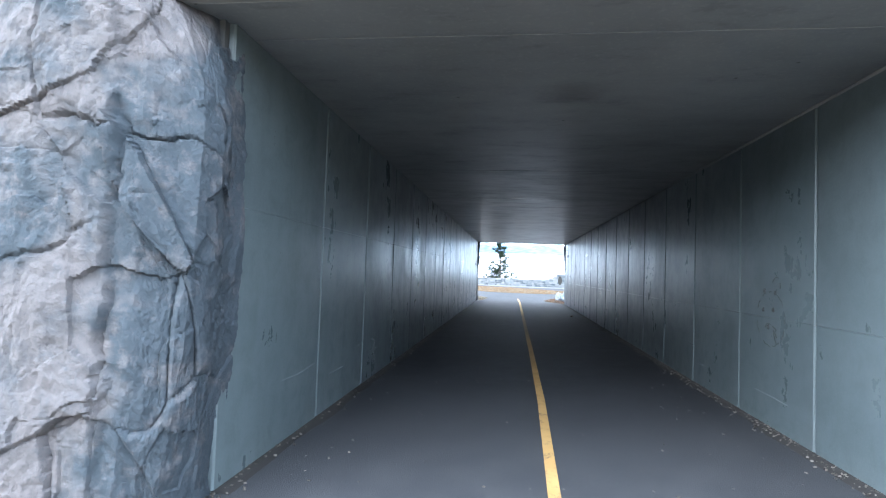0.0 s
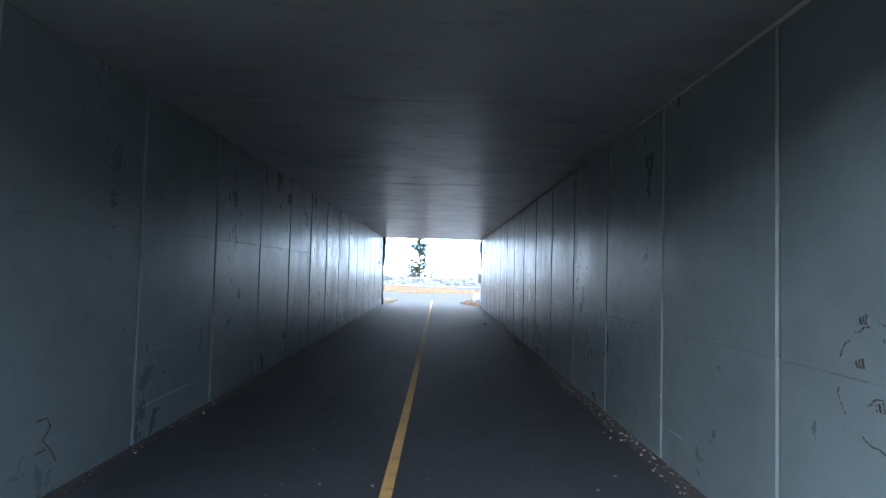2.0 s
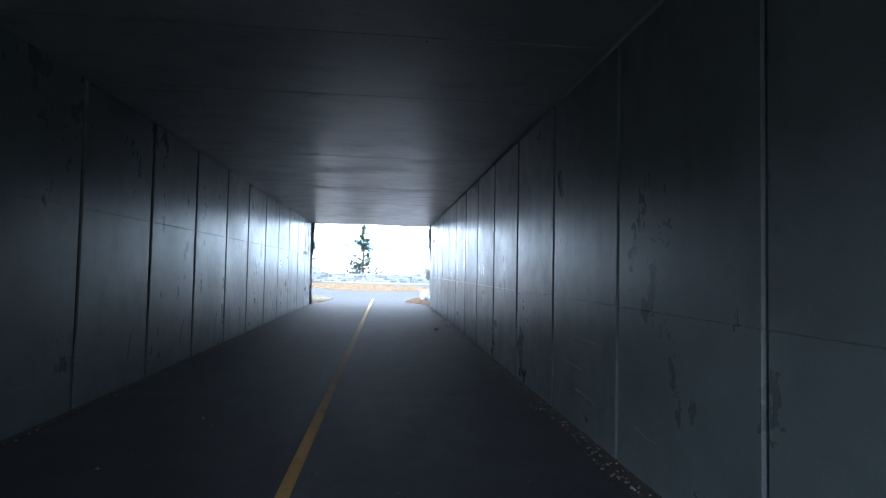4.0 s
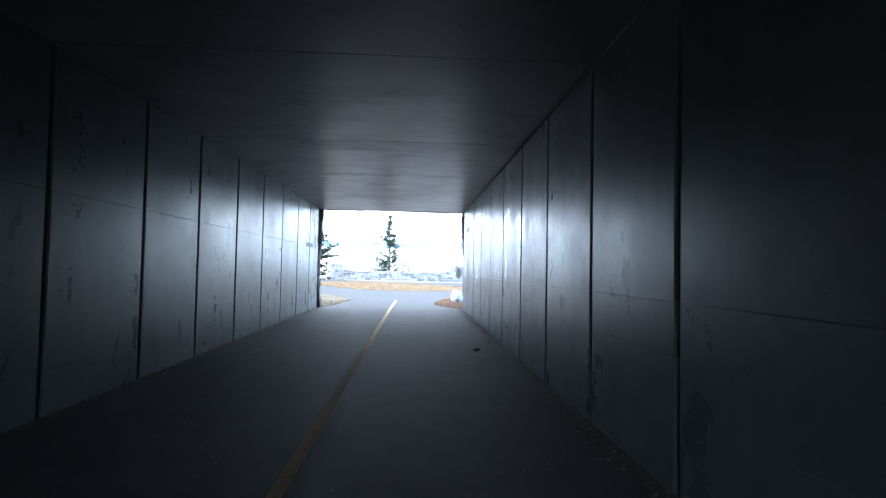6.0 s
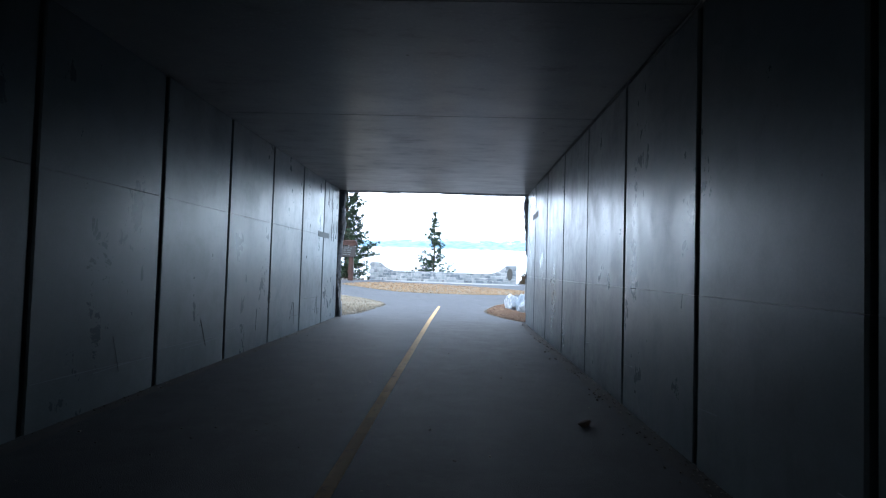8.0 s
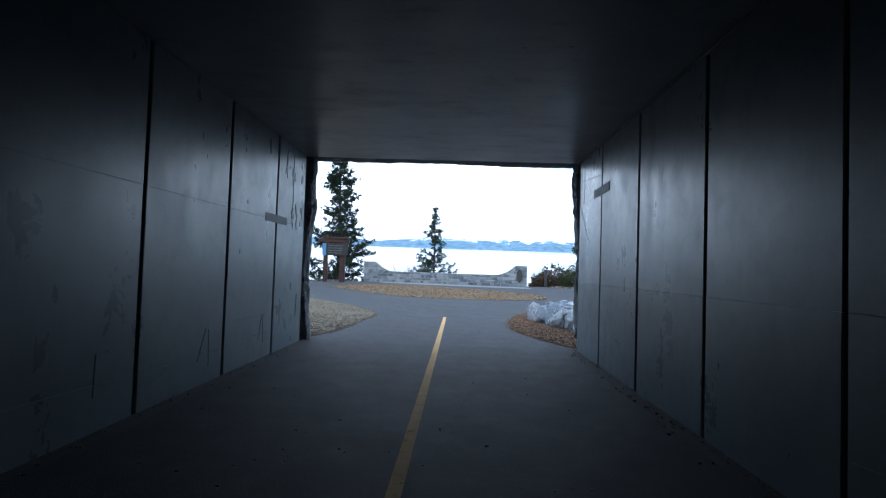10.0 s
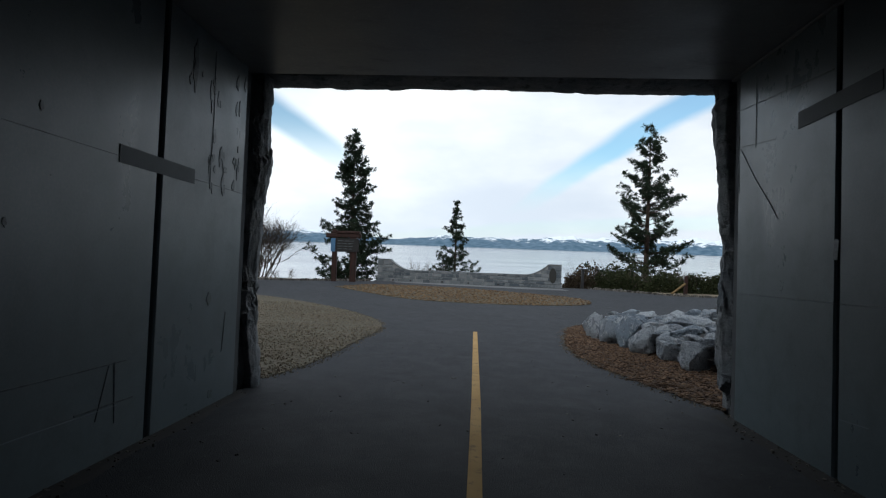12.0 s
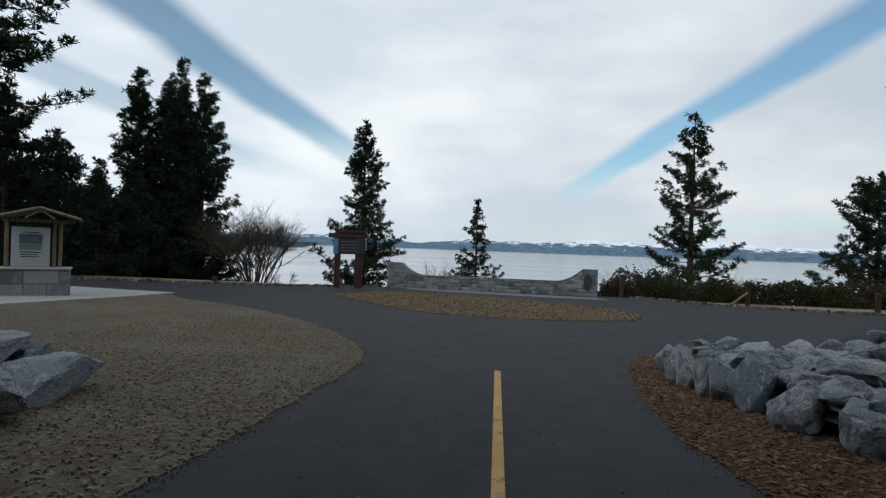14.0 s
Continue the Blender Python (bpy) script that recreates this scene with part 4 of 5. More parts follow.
def stone_wall():
    root = thing("stone_wall", "low grey stone seat wall with raised swept ends", "wall", pose(-7.0, 67.5, 0.24, 0, 0, -6.9))
    us = [0, 0.85] + [0.85 + 1.55 * i / 8 for i in range(1, 9)] + [WALL_LEN - 2.4] + [WALL_LEN - 2.4 + 1.55 * i / 8 for i in range(1, 9)] + [WALL_LEN]
    top = [(u, wall_height(u)) for u in us]
    bm = bmesh.new()
    cols = [[bm.verts.new(q) for q in ((u, 0.02, -0.3), (u, 0.02, z), (u, 0.52, z), (u, 0.52, -0.3))] for u, z in top]
    for a, b in zip(cols, cols[1:]):
        for i in range(3):
            bm.faces.new((a[i], b[i], b[i + 1], a[i + 1]))
    bm.faces.new(cols[0])
    bm.faces.new(cols[-1][::-1])
    bmesh.ops.recalc_face_normals(bm, faces=bm.faces[:])
    part("core", bm, "concrete_plain", root, "grey mortar core")
    # coping along the top
    bm = bmesh.new()
    for (u0, z0), (u1, z1) in zip(top, top[1:]):
        q = [(u0, z0), (u1, z1), (u1, z1 + 0.035), (u0, z0 + 0.035)]
        lo = [bm.verts.new((u, -0.05, z)) for u, z in q]
        hi = [bm.verts.new((u, 0.57, z)) for u, z in q]
        for i in range(4):
            bm.faces.new((lo[i], lo[(i + 1) % 4], hi[(i + 1) % 4], hi[i]))
        bm.faces.new(lo)
        bm.faces.new(hi[::-1])
    bmesh.ops.recalc_face_normals(bm, faces=bm.faces[:])
    part("coping", bm, "wall_stone", root, "pale stone coping")
    rng = random.Random(5)
    z = -0.02
    while z < 1.5:
        hgt = rng.uniform(0.20, 0.34)
        u = 0.0
        while u < WALL_LEN - 0.05:
            ln = min(rng.uniform(0.25, 0.7), WALL_LEN - u)
            t = min(z + hgt, wall_height(u + 0.02), wall_height(u + ln - 0.02))
            if t - z > 0.06:
                bm = box(u + 0.012, u + ln - 0.012, -0.012 - rng.uniform(0, 0.045), 0.03, z + 0.012, t - 0.012, 0.018)
                for v in bm.verts:
                    v.co.x += rng.uniform(-0.025, 0.025)
                    v.co.z += rng.uniform(-0.02, 0.02)
                part("stone", bm, "wall_stone", root)
            u += ln
        z += hgt
    bm = bmesh.new()
    bmesh.ops.create_cone(bm, cap_ends=True, segments=28, radius1=0.5, radius2=0.48, depth=0.06, matrix=pose(WALL_LEN - 0.55, -0.06, 0.85, 90) @ Matrix.Diagonal((0.46, 1, 1, 1)))
    part("plaque", bm, "bronze", root, "dark oval bronze plaque")
    for u in (1.15, 2.4, 4.6, 6.4, 8.4):
        part("step_light", box(u - 0.06, u + 0.06, -0.075, -0.01, 0.10, 0.2, 0.01), "black_metal", root, "small black recessed light")


stone_wall()

# ======== signs, kiosk, posts ========
def trail_sign():
    s = thing("trail_sign", "red-stained timber trail sign with a dark board", "sign", upright(-8.6, 64.4, 0.2, 4))
    s.matrix_world = upright(-8.6, 64.4, 0.2, 4)
    for dx, w in ((-0.62, 0.15), (0.58, 0.19)):
        part("post", box(dx - w, dx + w, -0.15, 0.15, -0.3, 3.0, 0.025), "redwood", s)
    part("beam", box(-1.15, 1.05, -0.17, 0.17, 2.86, 3.12, 0.03), "redwood", s)
    part("cap_beam", box(-0.5, 0.98, -0.22, 0.22, 3.12, 3.28, 0.03), "redwood", s)
    part("finial", box(-0.8, -0.5, -0.14, 0.14, 3.12, 3.36, 0.03), "redwood", s)
    b = part("board", box(-0.5, 0.95, -0.24, -0.16, 1.95, 2.8, 0.015), "sign_board", s, "dark board with pale lettering")
    rng = random.Random(2)
    for i in range(4):
        z = 2.66 - 0.17 * i
        x = -0.4
        for _ in range(3):
            ln = rng.uniform(0.16, 0.36)
            part("letter_bar", box(x, x + ln, -0.246, -0.238, z - 0.03, z + 0.005), "scar", b)
            x += ln + 0.08
    part("side_panel", box(-0.84, -0.56, -0.2, -0.152, 1.95, 2.8, 0.01), "sign_blue", s, "narrow blue panel")


trail_sign()


def kiosk():
    k = thing("information_kiosk", "roofed timber information kiosk on a grey stone base", "kiosk", upright(-16.95, 52.7, -0.1, 38) @ Matrix.Diagonal((0.84, 1, 1, 1)), level=True)
    body = part("base", box(-2.3, 1.25, -0.45, 0.3, -0.1, 1.02, 0.02), "concrete_plain", k, "grey stone base")
    rng = random.Random(9)
    for z0, z1 in ((0.0, 0.5), (0.5, 1.0)):
        x = -2.3
        while x < 1.2:
            ln = min(rng.uniform(0.8, 1.4), 1.25 - x)
            part("stone", box(x + 0.012, x + ln - 0.012, -0.48 - rng.uniform(0, 0.02), -0.44, z0 + 0.012, z1 - 0.012, 0.015), "wall_stone", body)
            x += ln
        part("stone", box(1.24, 1.275, -0.44, 0.2, z0 + 0.012, z1 - 0.012, 0.01), "wall_stone", body)
    part("ledge", box(-2.36, 1.33, -0.54, 0.38, 1.02, 1.10, 0.02), "pad", k, "pale stone ledge")
    for x in (-1.0, 0.66, 0.88):
        part("post", box(x - 0.07, x + 0.07, -0.1, 0.08, 1.10, 2.72, 0.012), "grey_wood", k)
    fr = part("map_case", box(-0.82, 0.52, -0.22, -0.11, 1.12, 2.55, 0.02), "off_white", k, "pale grey framed map case")
    part("map_sheet", box(-0.68, 0.38, -0.232, -0.221, 1.3, 2.42), "off_white", fr)
    for x0, x1, z0, z1, mt in ((-0.55, 0.25, 1.95, 2.3, "map_blue"), (-0.55, 0.25, 1.72, 1.94, "map_green"), (-0.3, 0.05, 2.02, 2.18, "map_green"), (-0.5, 0.2, 1.62, 1.66, "sign_board"), (-0.5, 0.1, 1.54, 1.57, "sign_board"), (-0.5, 0.16, 1.46, 1.49, "sign_board"), (-0.45, 0.15, 2.34, 2.37, "sign_board")):
        part("print", box(x0, x1, -0.238, -0.2325, z0, z1), mt, fr)
    part("beam", box(-1.15, 1.4, -0.14, 0.12, 2.72, 2.86, 0.015), "grey_wood", k)
    bm = bmesh.new()
    tri = [(-1.2, 2.84), (0.22, 3.17), (1.64, 2.84), (1.64, 2.91), (0.22, 3.26), (-1.2, 2.91)]
    lo = [bm.verts.new((x, -1.0, z)) for x, z in tri]
    hi = [bm.verts.new((x, 1.1, z)) for x, z in tri]
    for i in range(6):
        bm.faces.new((lo[i], lo[(i + 1) % 6], hi[(i + 1) % 6], hi[i]))
    bm.faces.new(lo)
    bm.faces.new(hi[::-1])
    bmesh.ops.triangulate(bm, faces=[f for f in bm.faces if len(f.verts) > 4])
    bmesh.ops.recalc_face_normals(bm, faces=bm.faces[:])
    part("roof", bm, "roof_brown", k, "brown low gabled roof")
    for sx in (-1, 1):
        bm = bmesh.new()
        end = -1.2 if sx < 0 else 1.64
        tube(bm, (0.22, -1.03, 3.24), (end, -1.03, 2.88), 0.05, 0.05, 6)
        part("barge_board", bm, "grey_wood", k)
        bm = bmesh.new()
        tube(bm, (0.22, -0.95, 3.16), (0.22 + sx * 0.5, -0.95, 2.86), 0.035, 0.035, 6)
        part("strut", bm, "grey_wood", k)


kiosk()

post = thing("marker_post", "short black interpretive marker post", "post", upright(6.95, 67, 0.25), level=True)
part("post", box(-0.09, 0.09, -0.07, 0.07, -0.2, 1.3, 0.015), "black_metal", post)
part("panel", box(-0.22, 0.22, -0.2, 0.1, 1.3, 1.38, 0.01), "black_metal", post, "slanted dark panel")
fence = thing("timber_post", "weathered timber post with an ochre diagonal brace", "post", upright(12.3, 63.3, 0.2), level=True)
part("post", box(-0.09, 0.09, -0.09, 0.09, -0.2, 1.2, 0.015), "redwood", fence)
bm = bmesh.new()
tube(bm, (-0.95, -0.1, 0.02), (-0.05, -0.1, 0.75), 0.07, 0.07, 4)
part("brace", bm, "ochre_wood", fence, "ochre timber brace")
solid("timber_stub", box(-0.12, 0.12, -0.12, 0.12, -0.2, 0.44, 0.03), "redwood", "short brown timber stub at the path edge", "post", upright(-16.28, 64, 0.14), level=True)
solid("timber_stub", box(-0.1, 0.1, -0.1, 0.1, -0.2, 1.0, 0.03), "bark", "dark timber post among the bushes", "post", upright(17.9, 62.6, 0.2), level=True)
lid = bmesh.new()
bmesh.ops.create_cone(lid, cap_ends=True, segments=36, radius1=0.24, radius2=0.23, depth=0.07, matrix=pose(0, 0, 0.035))
bmesh.ops.create_cone(lid, cap_ends=True, segments=36, radius1=0.19, radius2=0.185, depth=0.012, matrix=pose(0, 0, 0.074))
solid("manhole_cover", lid, "rust", "rusty round manhole cover set in the gravel", "manhole cover", pose(-3.30, 37.66, ground_z(37.66) - 0.045, 2, 3))

# ======== boulders ========
def boulder_mesh(seed, count=14, rough=0.032):
    """An angular stone: the hull of scattered points, worn a little and roughened."""
    rng = random.Random(seed)
    bm = bmesh.new()
    for _ in range(count):
        d = Vector((rng.gauss(0, 1), rng.gauss(0, 1), rng.gauss(0, 1))).normalized()
        bm.verts.new(d * rng.uniform(0.46, 0.62))
    bmesh.ops.convex_hull(bm, input=bm.verts[:])
    bmesh.ops.delete(bm, geom=[v for v in bm.verts if not v.link_faces], context="VERTS")
    bmesh.ops.subdivide_edges(bm, edges=bm.edges[:], cuts=5, use_grid_fill=True)
    bmesh.ops.triangulate(bm, faces=bm.faces[:])
    bmesh.ops.smooth_vert(bm, verts=bm.verts[:], factor=0.3, use_axis_x=True, use_axis_y=True, use_axis_z=True)
    shift = Vector((seed * 3.1, seed * 1.7, 0))
    for v in bm.verts:
        d = v.co.normalized()
        chip = noise.voronoi(v.co * 4.5 + shift)[0]
        v.co += d * (rough * noise.fractal(v.co * 4 + shift, 1.0, 2.0, 4) + 0.45 * rough * noise.noise(v.co * 17 + shift) - 0.03 * max(0.0, 0.12 - (chip[1] - chip[0])) / 0.12)
    bmesh.ops.recalc_face_normals(bm, faces=bm.faces[:])
    me = from_bm("boulder", bm, "boulder_stone", True)
    me.set_sharp_from_angle(angle=radians(26))
    return me


STONES = [boulder_mesh(s, 14) for s in range(100, 112)] + [boulder_mesh(s, 26, 0.04) for s in range(120, 124)]


def boulder(x, y, z, sx, sy, sz, turn, mesh, tilt=(0, 0), label="angular grey granite boulder in the stacked edge"):
    """A stone whose foot stands at z."""
    solid("boulder", STONES[mesh % len(STONES)], "", label, "rock", pose(x, y, z + sz * 0.40, tilt[0], tilt[1], turn) @ Matrix.Diagonal((sx, sy, sz, 1)), "stacked boulders")


def pile_z(x, y, edge):
    """Height of the soil under the stacked stones, from their outer edge inward."""
    d = max(0.0, x - edge - 0.12)
    return ground_z(y) + 0.36 * min(1.0, d * 3.3) + 0.02 * d + 0.03 * d * max(0.0, 42 - y) + 0.36 * max(0.0, min(2.2, x - 5.2))


def boulder_piles():
    rng = random.Random(31)
    edge = smooth_line([(3.1, 45.0), (2.9, 44.2), (2.92, 43.4), (2.95, 42.6), (2.98, 41.8), (3.0, 41.0), (3.1, 40.2), (3.22, 39.4), (3.34, 38.7), (3.42, 38.0), (3.5, 37.3)], 3)[::2]
    tall = "upright angular granite block at the foot of the stacked edge"
    round_ = "rounded pale granite boulder at the foot of the stacked edge"
    brown = "dark brownish boulder wedged in the stacked edge"
    row = ((2.98, 44.85, 0.40, 0.42, 0.50, 0, tall), (2.95, 44.30, 0.36, 0.40, 0.56, 3, tall), (2.88, 43.78, 0.38, 0.44, 0.66, 6, tall), (2.90, 43.32, 0.42, 0.42, 0.70, 9, tall), (2.96, 42.74, 0.44, 0.50, 0.72, 2, tall),
           (3.04, 42.30, 0.44, 0.46, 0.70, 8, tall), (3.24, 41.84, 0.64, 0.62, 0.72, 5, tall), (3.24, 40.98, 0.64, 0.62, 0.72, 13, round_), (3.84, 41.00, 0.56, 0.52, 0.60, 10, brown), (3.52, 40.10, 0.60, 0.58, 0.62, 15, round_),
           (3.92, 40.30, 0.62, 0.52, 0.34, 4, tall), (3.90, 39.75, 0.58, 0.50, 0.30, 1, tall), (3.48, 39.02, 0.58, 0.58, 0.54, 7, tall), (4.05, 38.72, 0.98, 0.78, 0.80, 11, tall), (3.70, 37.7, 0.66, 0.60, 0.66, 14, round_), (3.9, 37.1, 0.6, 0.6, 0.6, 3, tall))
    for x, y, sx, sy, sz, k, label in row:
        boulder(x, y, ground_z(y) - 0.05, sx, sy, sz * 1.10, rng.uniform(0, 360), k, (rng.uniform(-10, 10), rng.uniform(-10, 10)), label)
    for k in range(0, 16):
        off = 0.35 * k - 0.04 if k else 0.16
        for i, (x, y) in enumerate(edge):
            if rng.random() < 0.06:
                continue
            w = rng.choice((0.36, 0.44, 0.52, 0.60, 0.70)) * rng.uniform(0.85, 1.1)
            w = min(w, 0.5) if k == 0 else w
            yy = y + rng.uniform(-0.22, 0.22) - 0.10 * k * (i < 3)
            xx = x + 0.34 + off + rng.uniform(-0.12, 0.12)
            boulder(xx, yy, pile_z(xx, yy, x) - 0.06 + rng.uniform(-0.03, 0.06), w * 1.15, w * 0.85, w * rng.uniform(0.38, 0.56), rng.uniform(0, 360), rng.randrange(12), (rng.uniform(-18, 18), rng.uniform(-18, 18)))
    # a soil core under the stones, shade of their gaps put into its colour
    verts, faces, n = [], [], 10
    rows = edge
    for i, (x, y) in enumerate(rows):
        for j in range(n + 1):
            g = j / n
            verts.append((x + 0.3 + g * 7, y, pile_z(x + 0.3 + g * 7, y, x) - 0.03))
    for i in range(len(rows) - 1):
        for j in range(n):
            faces.append((i * (n + 1) + j, i * (n + 1) + j + 1, (i + 1) * (n + 1) + j + 1, (i + 1) * (n + 1) + j))
    solid("soil_bank", mesh_of("soil_bank", verts, faces, "dirt_and_shade"), "", "soil bank under the stacked boulders, darkened as their gaps' shade", "soil", kind="structure")
    # the pile beside the gravel
    slab = "large slab-sided blue-grey boulder at the end of the pile"
    boulder(-4.92, 40.02, ground_z(40) - 0.06, 1.12, 1.40, 0.62, 22, 7, (3, -6), slab)
    boulder(-4.68, 39.02, ground_z(39) - 0.06, 0.86, 0.80, 0.70, 35, 3, (6, 4), slab)
    for x, y, z, w, h, turn, k in ((-4.42, 38.2, -0.05, 0.5, 0.36, 20, 8), (-5.28, 39.32, 0.22, 0.95, 0.42, 140, 5), (-5.62, 39.95, 0.36, 0.80, 0.36, 75, 1), (-5.50, 39.5, 0.46, 0.62, 0.26, 200, 9), (-5.95, 40.85, 0.12, 0.70, 0.42, 310, 2),
                                   (-5.72, 41.1, 0.0, 0.52, 0.36, 110, 4), (-6.05, 40.4, 0.36, 0.66, 0.28, 10, 11), (-5.95, 39.6, 0.50, 0.78, 0.30, 60, 6), (-5.35, 38.6, 0.0, 0.8, 0.6, 250, 10), (-5.9, 39.0, 0.2, 0.9, 0.55, 150, 0)):
        boulder(x, y, ground_z(y) + z, w * 1.15, w * 0.9, h, turn, k, (w * 16, -w * 12))
    for i in range(44):
        g = rng.random()
        w = rng.uniform(0.4, 0.85)
        x, y = -5.95 - 3.0 * g + rng.uniform(-0.2, 0.2), 38.2 + rng.uniform(0, 2.7) - 0.2 * g
        boulder(x, y, ground_z(y) + rng.choice((-0.05, 0.0, 0.22, 0.40)) * (1 if y < 40.7 else 0.3), w, w * 0.85, w * rng.uniform(0.5, 0.75), rng.uniform(0, 360), rng.randrange(16), (rng.uniform(-20, 20), rng.uniform(-20, 20)))


boulder_piles()

# ======== marks on the tunnel walls ========
def ribbon(points, side, width, lift=0.003, bm=None):
    """A flat stroke on a tunnel wall through (y, z) points."""
    own = bm or bmesh.new()
    x = side * (HALF - lift - 0.003)
    pts = [Vector((x, y, z)) for y, z in points]
    across = []
    for i, p in enumerate(pts):
        d = (pts[min(i + 1, len(pts) - 1)] - pts[max(i - 1, 0)]).normalized()
        across.append(Vector((0, -d.z, d.y)) * width / 2)
    k = Vector((side * 0.004, 0, 0))
    rows = [[own.verts.new(q) for q in (p + a, p - a, p - a + k, p + a + k)] for p, a in zip(pts, across)]
    for r, s in zip(rows, rows[1:]):
        for i in range(4):
            own.faces.new((r[i], r[(i + 1) % 4], s[(i + 1) % 4], s[i]))
    own.faces.new(rows[0])
    own.faces.new(rows[-1][::-1])
    bmesh.ops.recalc_face_normals(own, faces=own.faces[:])
    return own


def blotch(bm, cy, cz, ry, rz, side, rng):
    """A thin uneven smear on a tunnel wall."""
    x, n = side * (HALF - 0.005), 13
    r = [rng.uniform(0.55, 1.15) for _ in range(n)]
    ring = [(cy + math.cos(6.283 * i / n) * ry * r[i], cz + math.sin(6.283 * i / n) * rz * r[i]) for i in range(n)]
    top = [bm.verts.new((x, y, z)) for y, z in ring]
    low = [bm.verts.new((x + side * 0.004, y, z)) for y, z in ring]
    bm.faces.new(top)
    for i in range(n):
        bm.faces.new((top[i], low[i], low[(i + 1) % n], top[(i + 1) % n]))


def oval(cy, cz, ry, rz, a0=0, a1=360, n=20, wob=0.0):
    rng = random.Random(int(cy * 100))
    return [(cy + math.cos(radians(a0 + (a1 - a0) * i / n)) * ry * (1 + rng.uniform(-wob, wob)), cz + math.sin(radians(a0 + (a1 - a0) * i / n)) * rz * (1 + rng.uniform(-wob, wob))) for i in range(n + 1)]


def wall_marks():
    bm = bmesh.new()
    for a, b in ((20, 42), (52, 70), (80, 96), (120, 150), (165, 185), (200, 222), (232, 262), (268, 300), (325, 350)):
        ribbon(oval(10.08, 1.27, 0.35, 0.32, a, b, 5, 0.03), 1, 0.008, bm=bm)
    ribbon(oval(9.93, 1.68, 0.10, 0.08, 10, 120, 8, 0.05), 1, 0.010, bm=bm)
    ribbon(oval(9.93, 1.66, 0.09, 0.08, 150, 200, 6, 0.05), 1, 0.012, bm=bm)
    for y, z in ((10.25, 1.37), (10.0, 1.38), (9.95, 1.58), (10.22, 1.60), (10.12, 1.17)):
        for k in range(3):
            ribbon([(y + 0.022 * k, z + 0.03 - 0.01 * k), (y + 0.022 * k - 0.012, z - 0.025)], 1, 0.012, bm=bm)
    ribbon([(9.92, 1.06), (9.97, 1.12), (9.93, 1.15), (10.02, 1.19)], 1, 0.012, bm=bm)
    ribbon(oval(10.1, 1.13, 0.12, 0.08, 20, 110, 8, 0.12), 1, 0.010, bm=bm)
    ribbon([(10.0, 1.14), (9.97, 1.05), (9.93, 1.0)], 1, 0.012, bm=bm)
    solid("marker_scribble", bm, "marker_ink", "black marker scribble of loops on the concrete", "graffiti", kind="stuff")
    bm = bmesh.new()
    ribbon([(11.5, 0.60), (11.62, 0.60), (11.66, 0.52), (11.58, 0.44), (11.66, 0.36), (11.74, 0.24)], -1, 0.018, bm=bm)
    ribbon([(11.5, 0.36), (11.62, 0.36)], -1, 0.016, bm=bm)
    solid("marker_scribble", bm, "marker_ink", "small faded marker scribble low on the wall", "graffiti", kind="stuff")
    # dark mortar patches over the joint nearest the far mouth
    solid("mortar_patch", ribbon([(33.8, 2.17), (34.82, 2.17)], -1, 0.13), "patch_dark", "dark strip of mortar across a wall joint", "patch")
    solid("mortar_patch", ribbon([(33.85, 2.79), (34.8, 2.77)], 1, 0.14), "patch_dark", "dark strip of mortar across a wall joint", "patch")
    bm = bmesh.new()
    for pts, w in (([(32.8, 0.68), (33.5, 0.67), (34.0, 0.67)], 0.009), ([(33.87, 0.68), (33.9, 0.24)], 0.010), ([(33.5, 0.39), (34.1, 0.38)], 0.012),
                   ([(32.08, 0.64), (32.11, 0.2)], 0.010), ([(31.9, 0.38), (32.4, 0.36)], 0.009), ([(35.1, 3.42), (35.12, 2.8), (35.1, 2.1)], 0.010), ([(35.5, 0.5), (35.55, 0.9)], 0.014)):
        ribbon(pts, -1, w, bm=bm)
    rough = random.Random(66)
    for col, low, high, count in ((35.12, 2.0, 3.2, 13), (35.62, 2.1, 3.4, 11), (35.38, 2.05, 2.6, 7), (34.78, 2.9, 3.3, 4)):
        for _ in range(count):
            blotch(bm, rough.gauss(col, 0.06), rough.uniform(low, high), rough.uniform(0.012, 0.045), rough.uniform(0.02, 0.10), -1, rough)
    for y, z, w, h in ((35.2, 1.05, 0.06, 0.07), (34.75, 3.15, 0.05, 0.22), (35.3, 0.12, 0.05, 0.05), (35.6, 2.45, 0.07, 0.05), (33.1, 2.3, 0.02, 0.03), (32.9, 1.6, 0.02, 0.03)):
        blotch(bm, y, z, w, h, -1, rough)
    solid("wall_scars", bm, "scar", "dark formwork scars and scrapes on the concrete", "scar", kind="stuff")
    bm = bmesh.new()
    for pts, w in (([(34.35, 3.04), (35.9, 3.16)], 0.010), ([(35.5, 3.4), (35.5, 2.7)], 0.006), ([(35.8, 2.75), (35.5, 2.4), (35.2, 2.1), (35.1, 1.98)], 0.006), ([(34.29, 1.75), (34.31, 1.6)], 0.05), ([(35.15, 2.7), (35.9, 2.78)], 0.005),
                   ([(33.4, 0.55), (33.2, 0.5)], 0.02), ([(35.85, 3.4), (35.82, 2.3)], 0.006)):
        ribbon(pts, 1, w, bm=bm)
    solid("wall_scars", bm, "scar", "dark formwork scars and scrapes on the concrete", "scar", kind="stuff")
    bm, dark = bmesh.new(), bmesh.new()
    mark = random.Random(91)
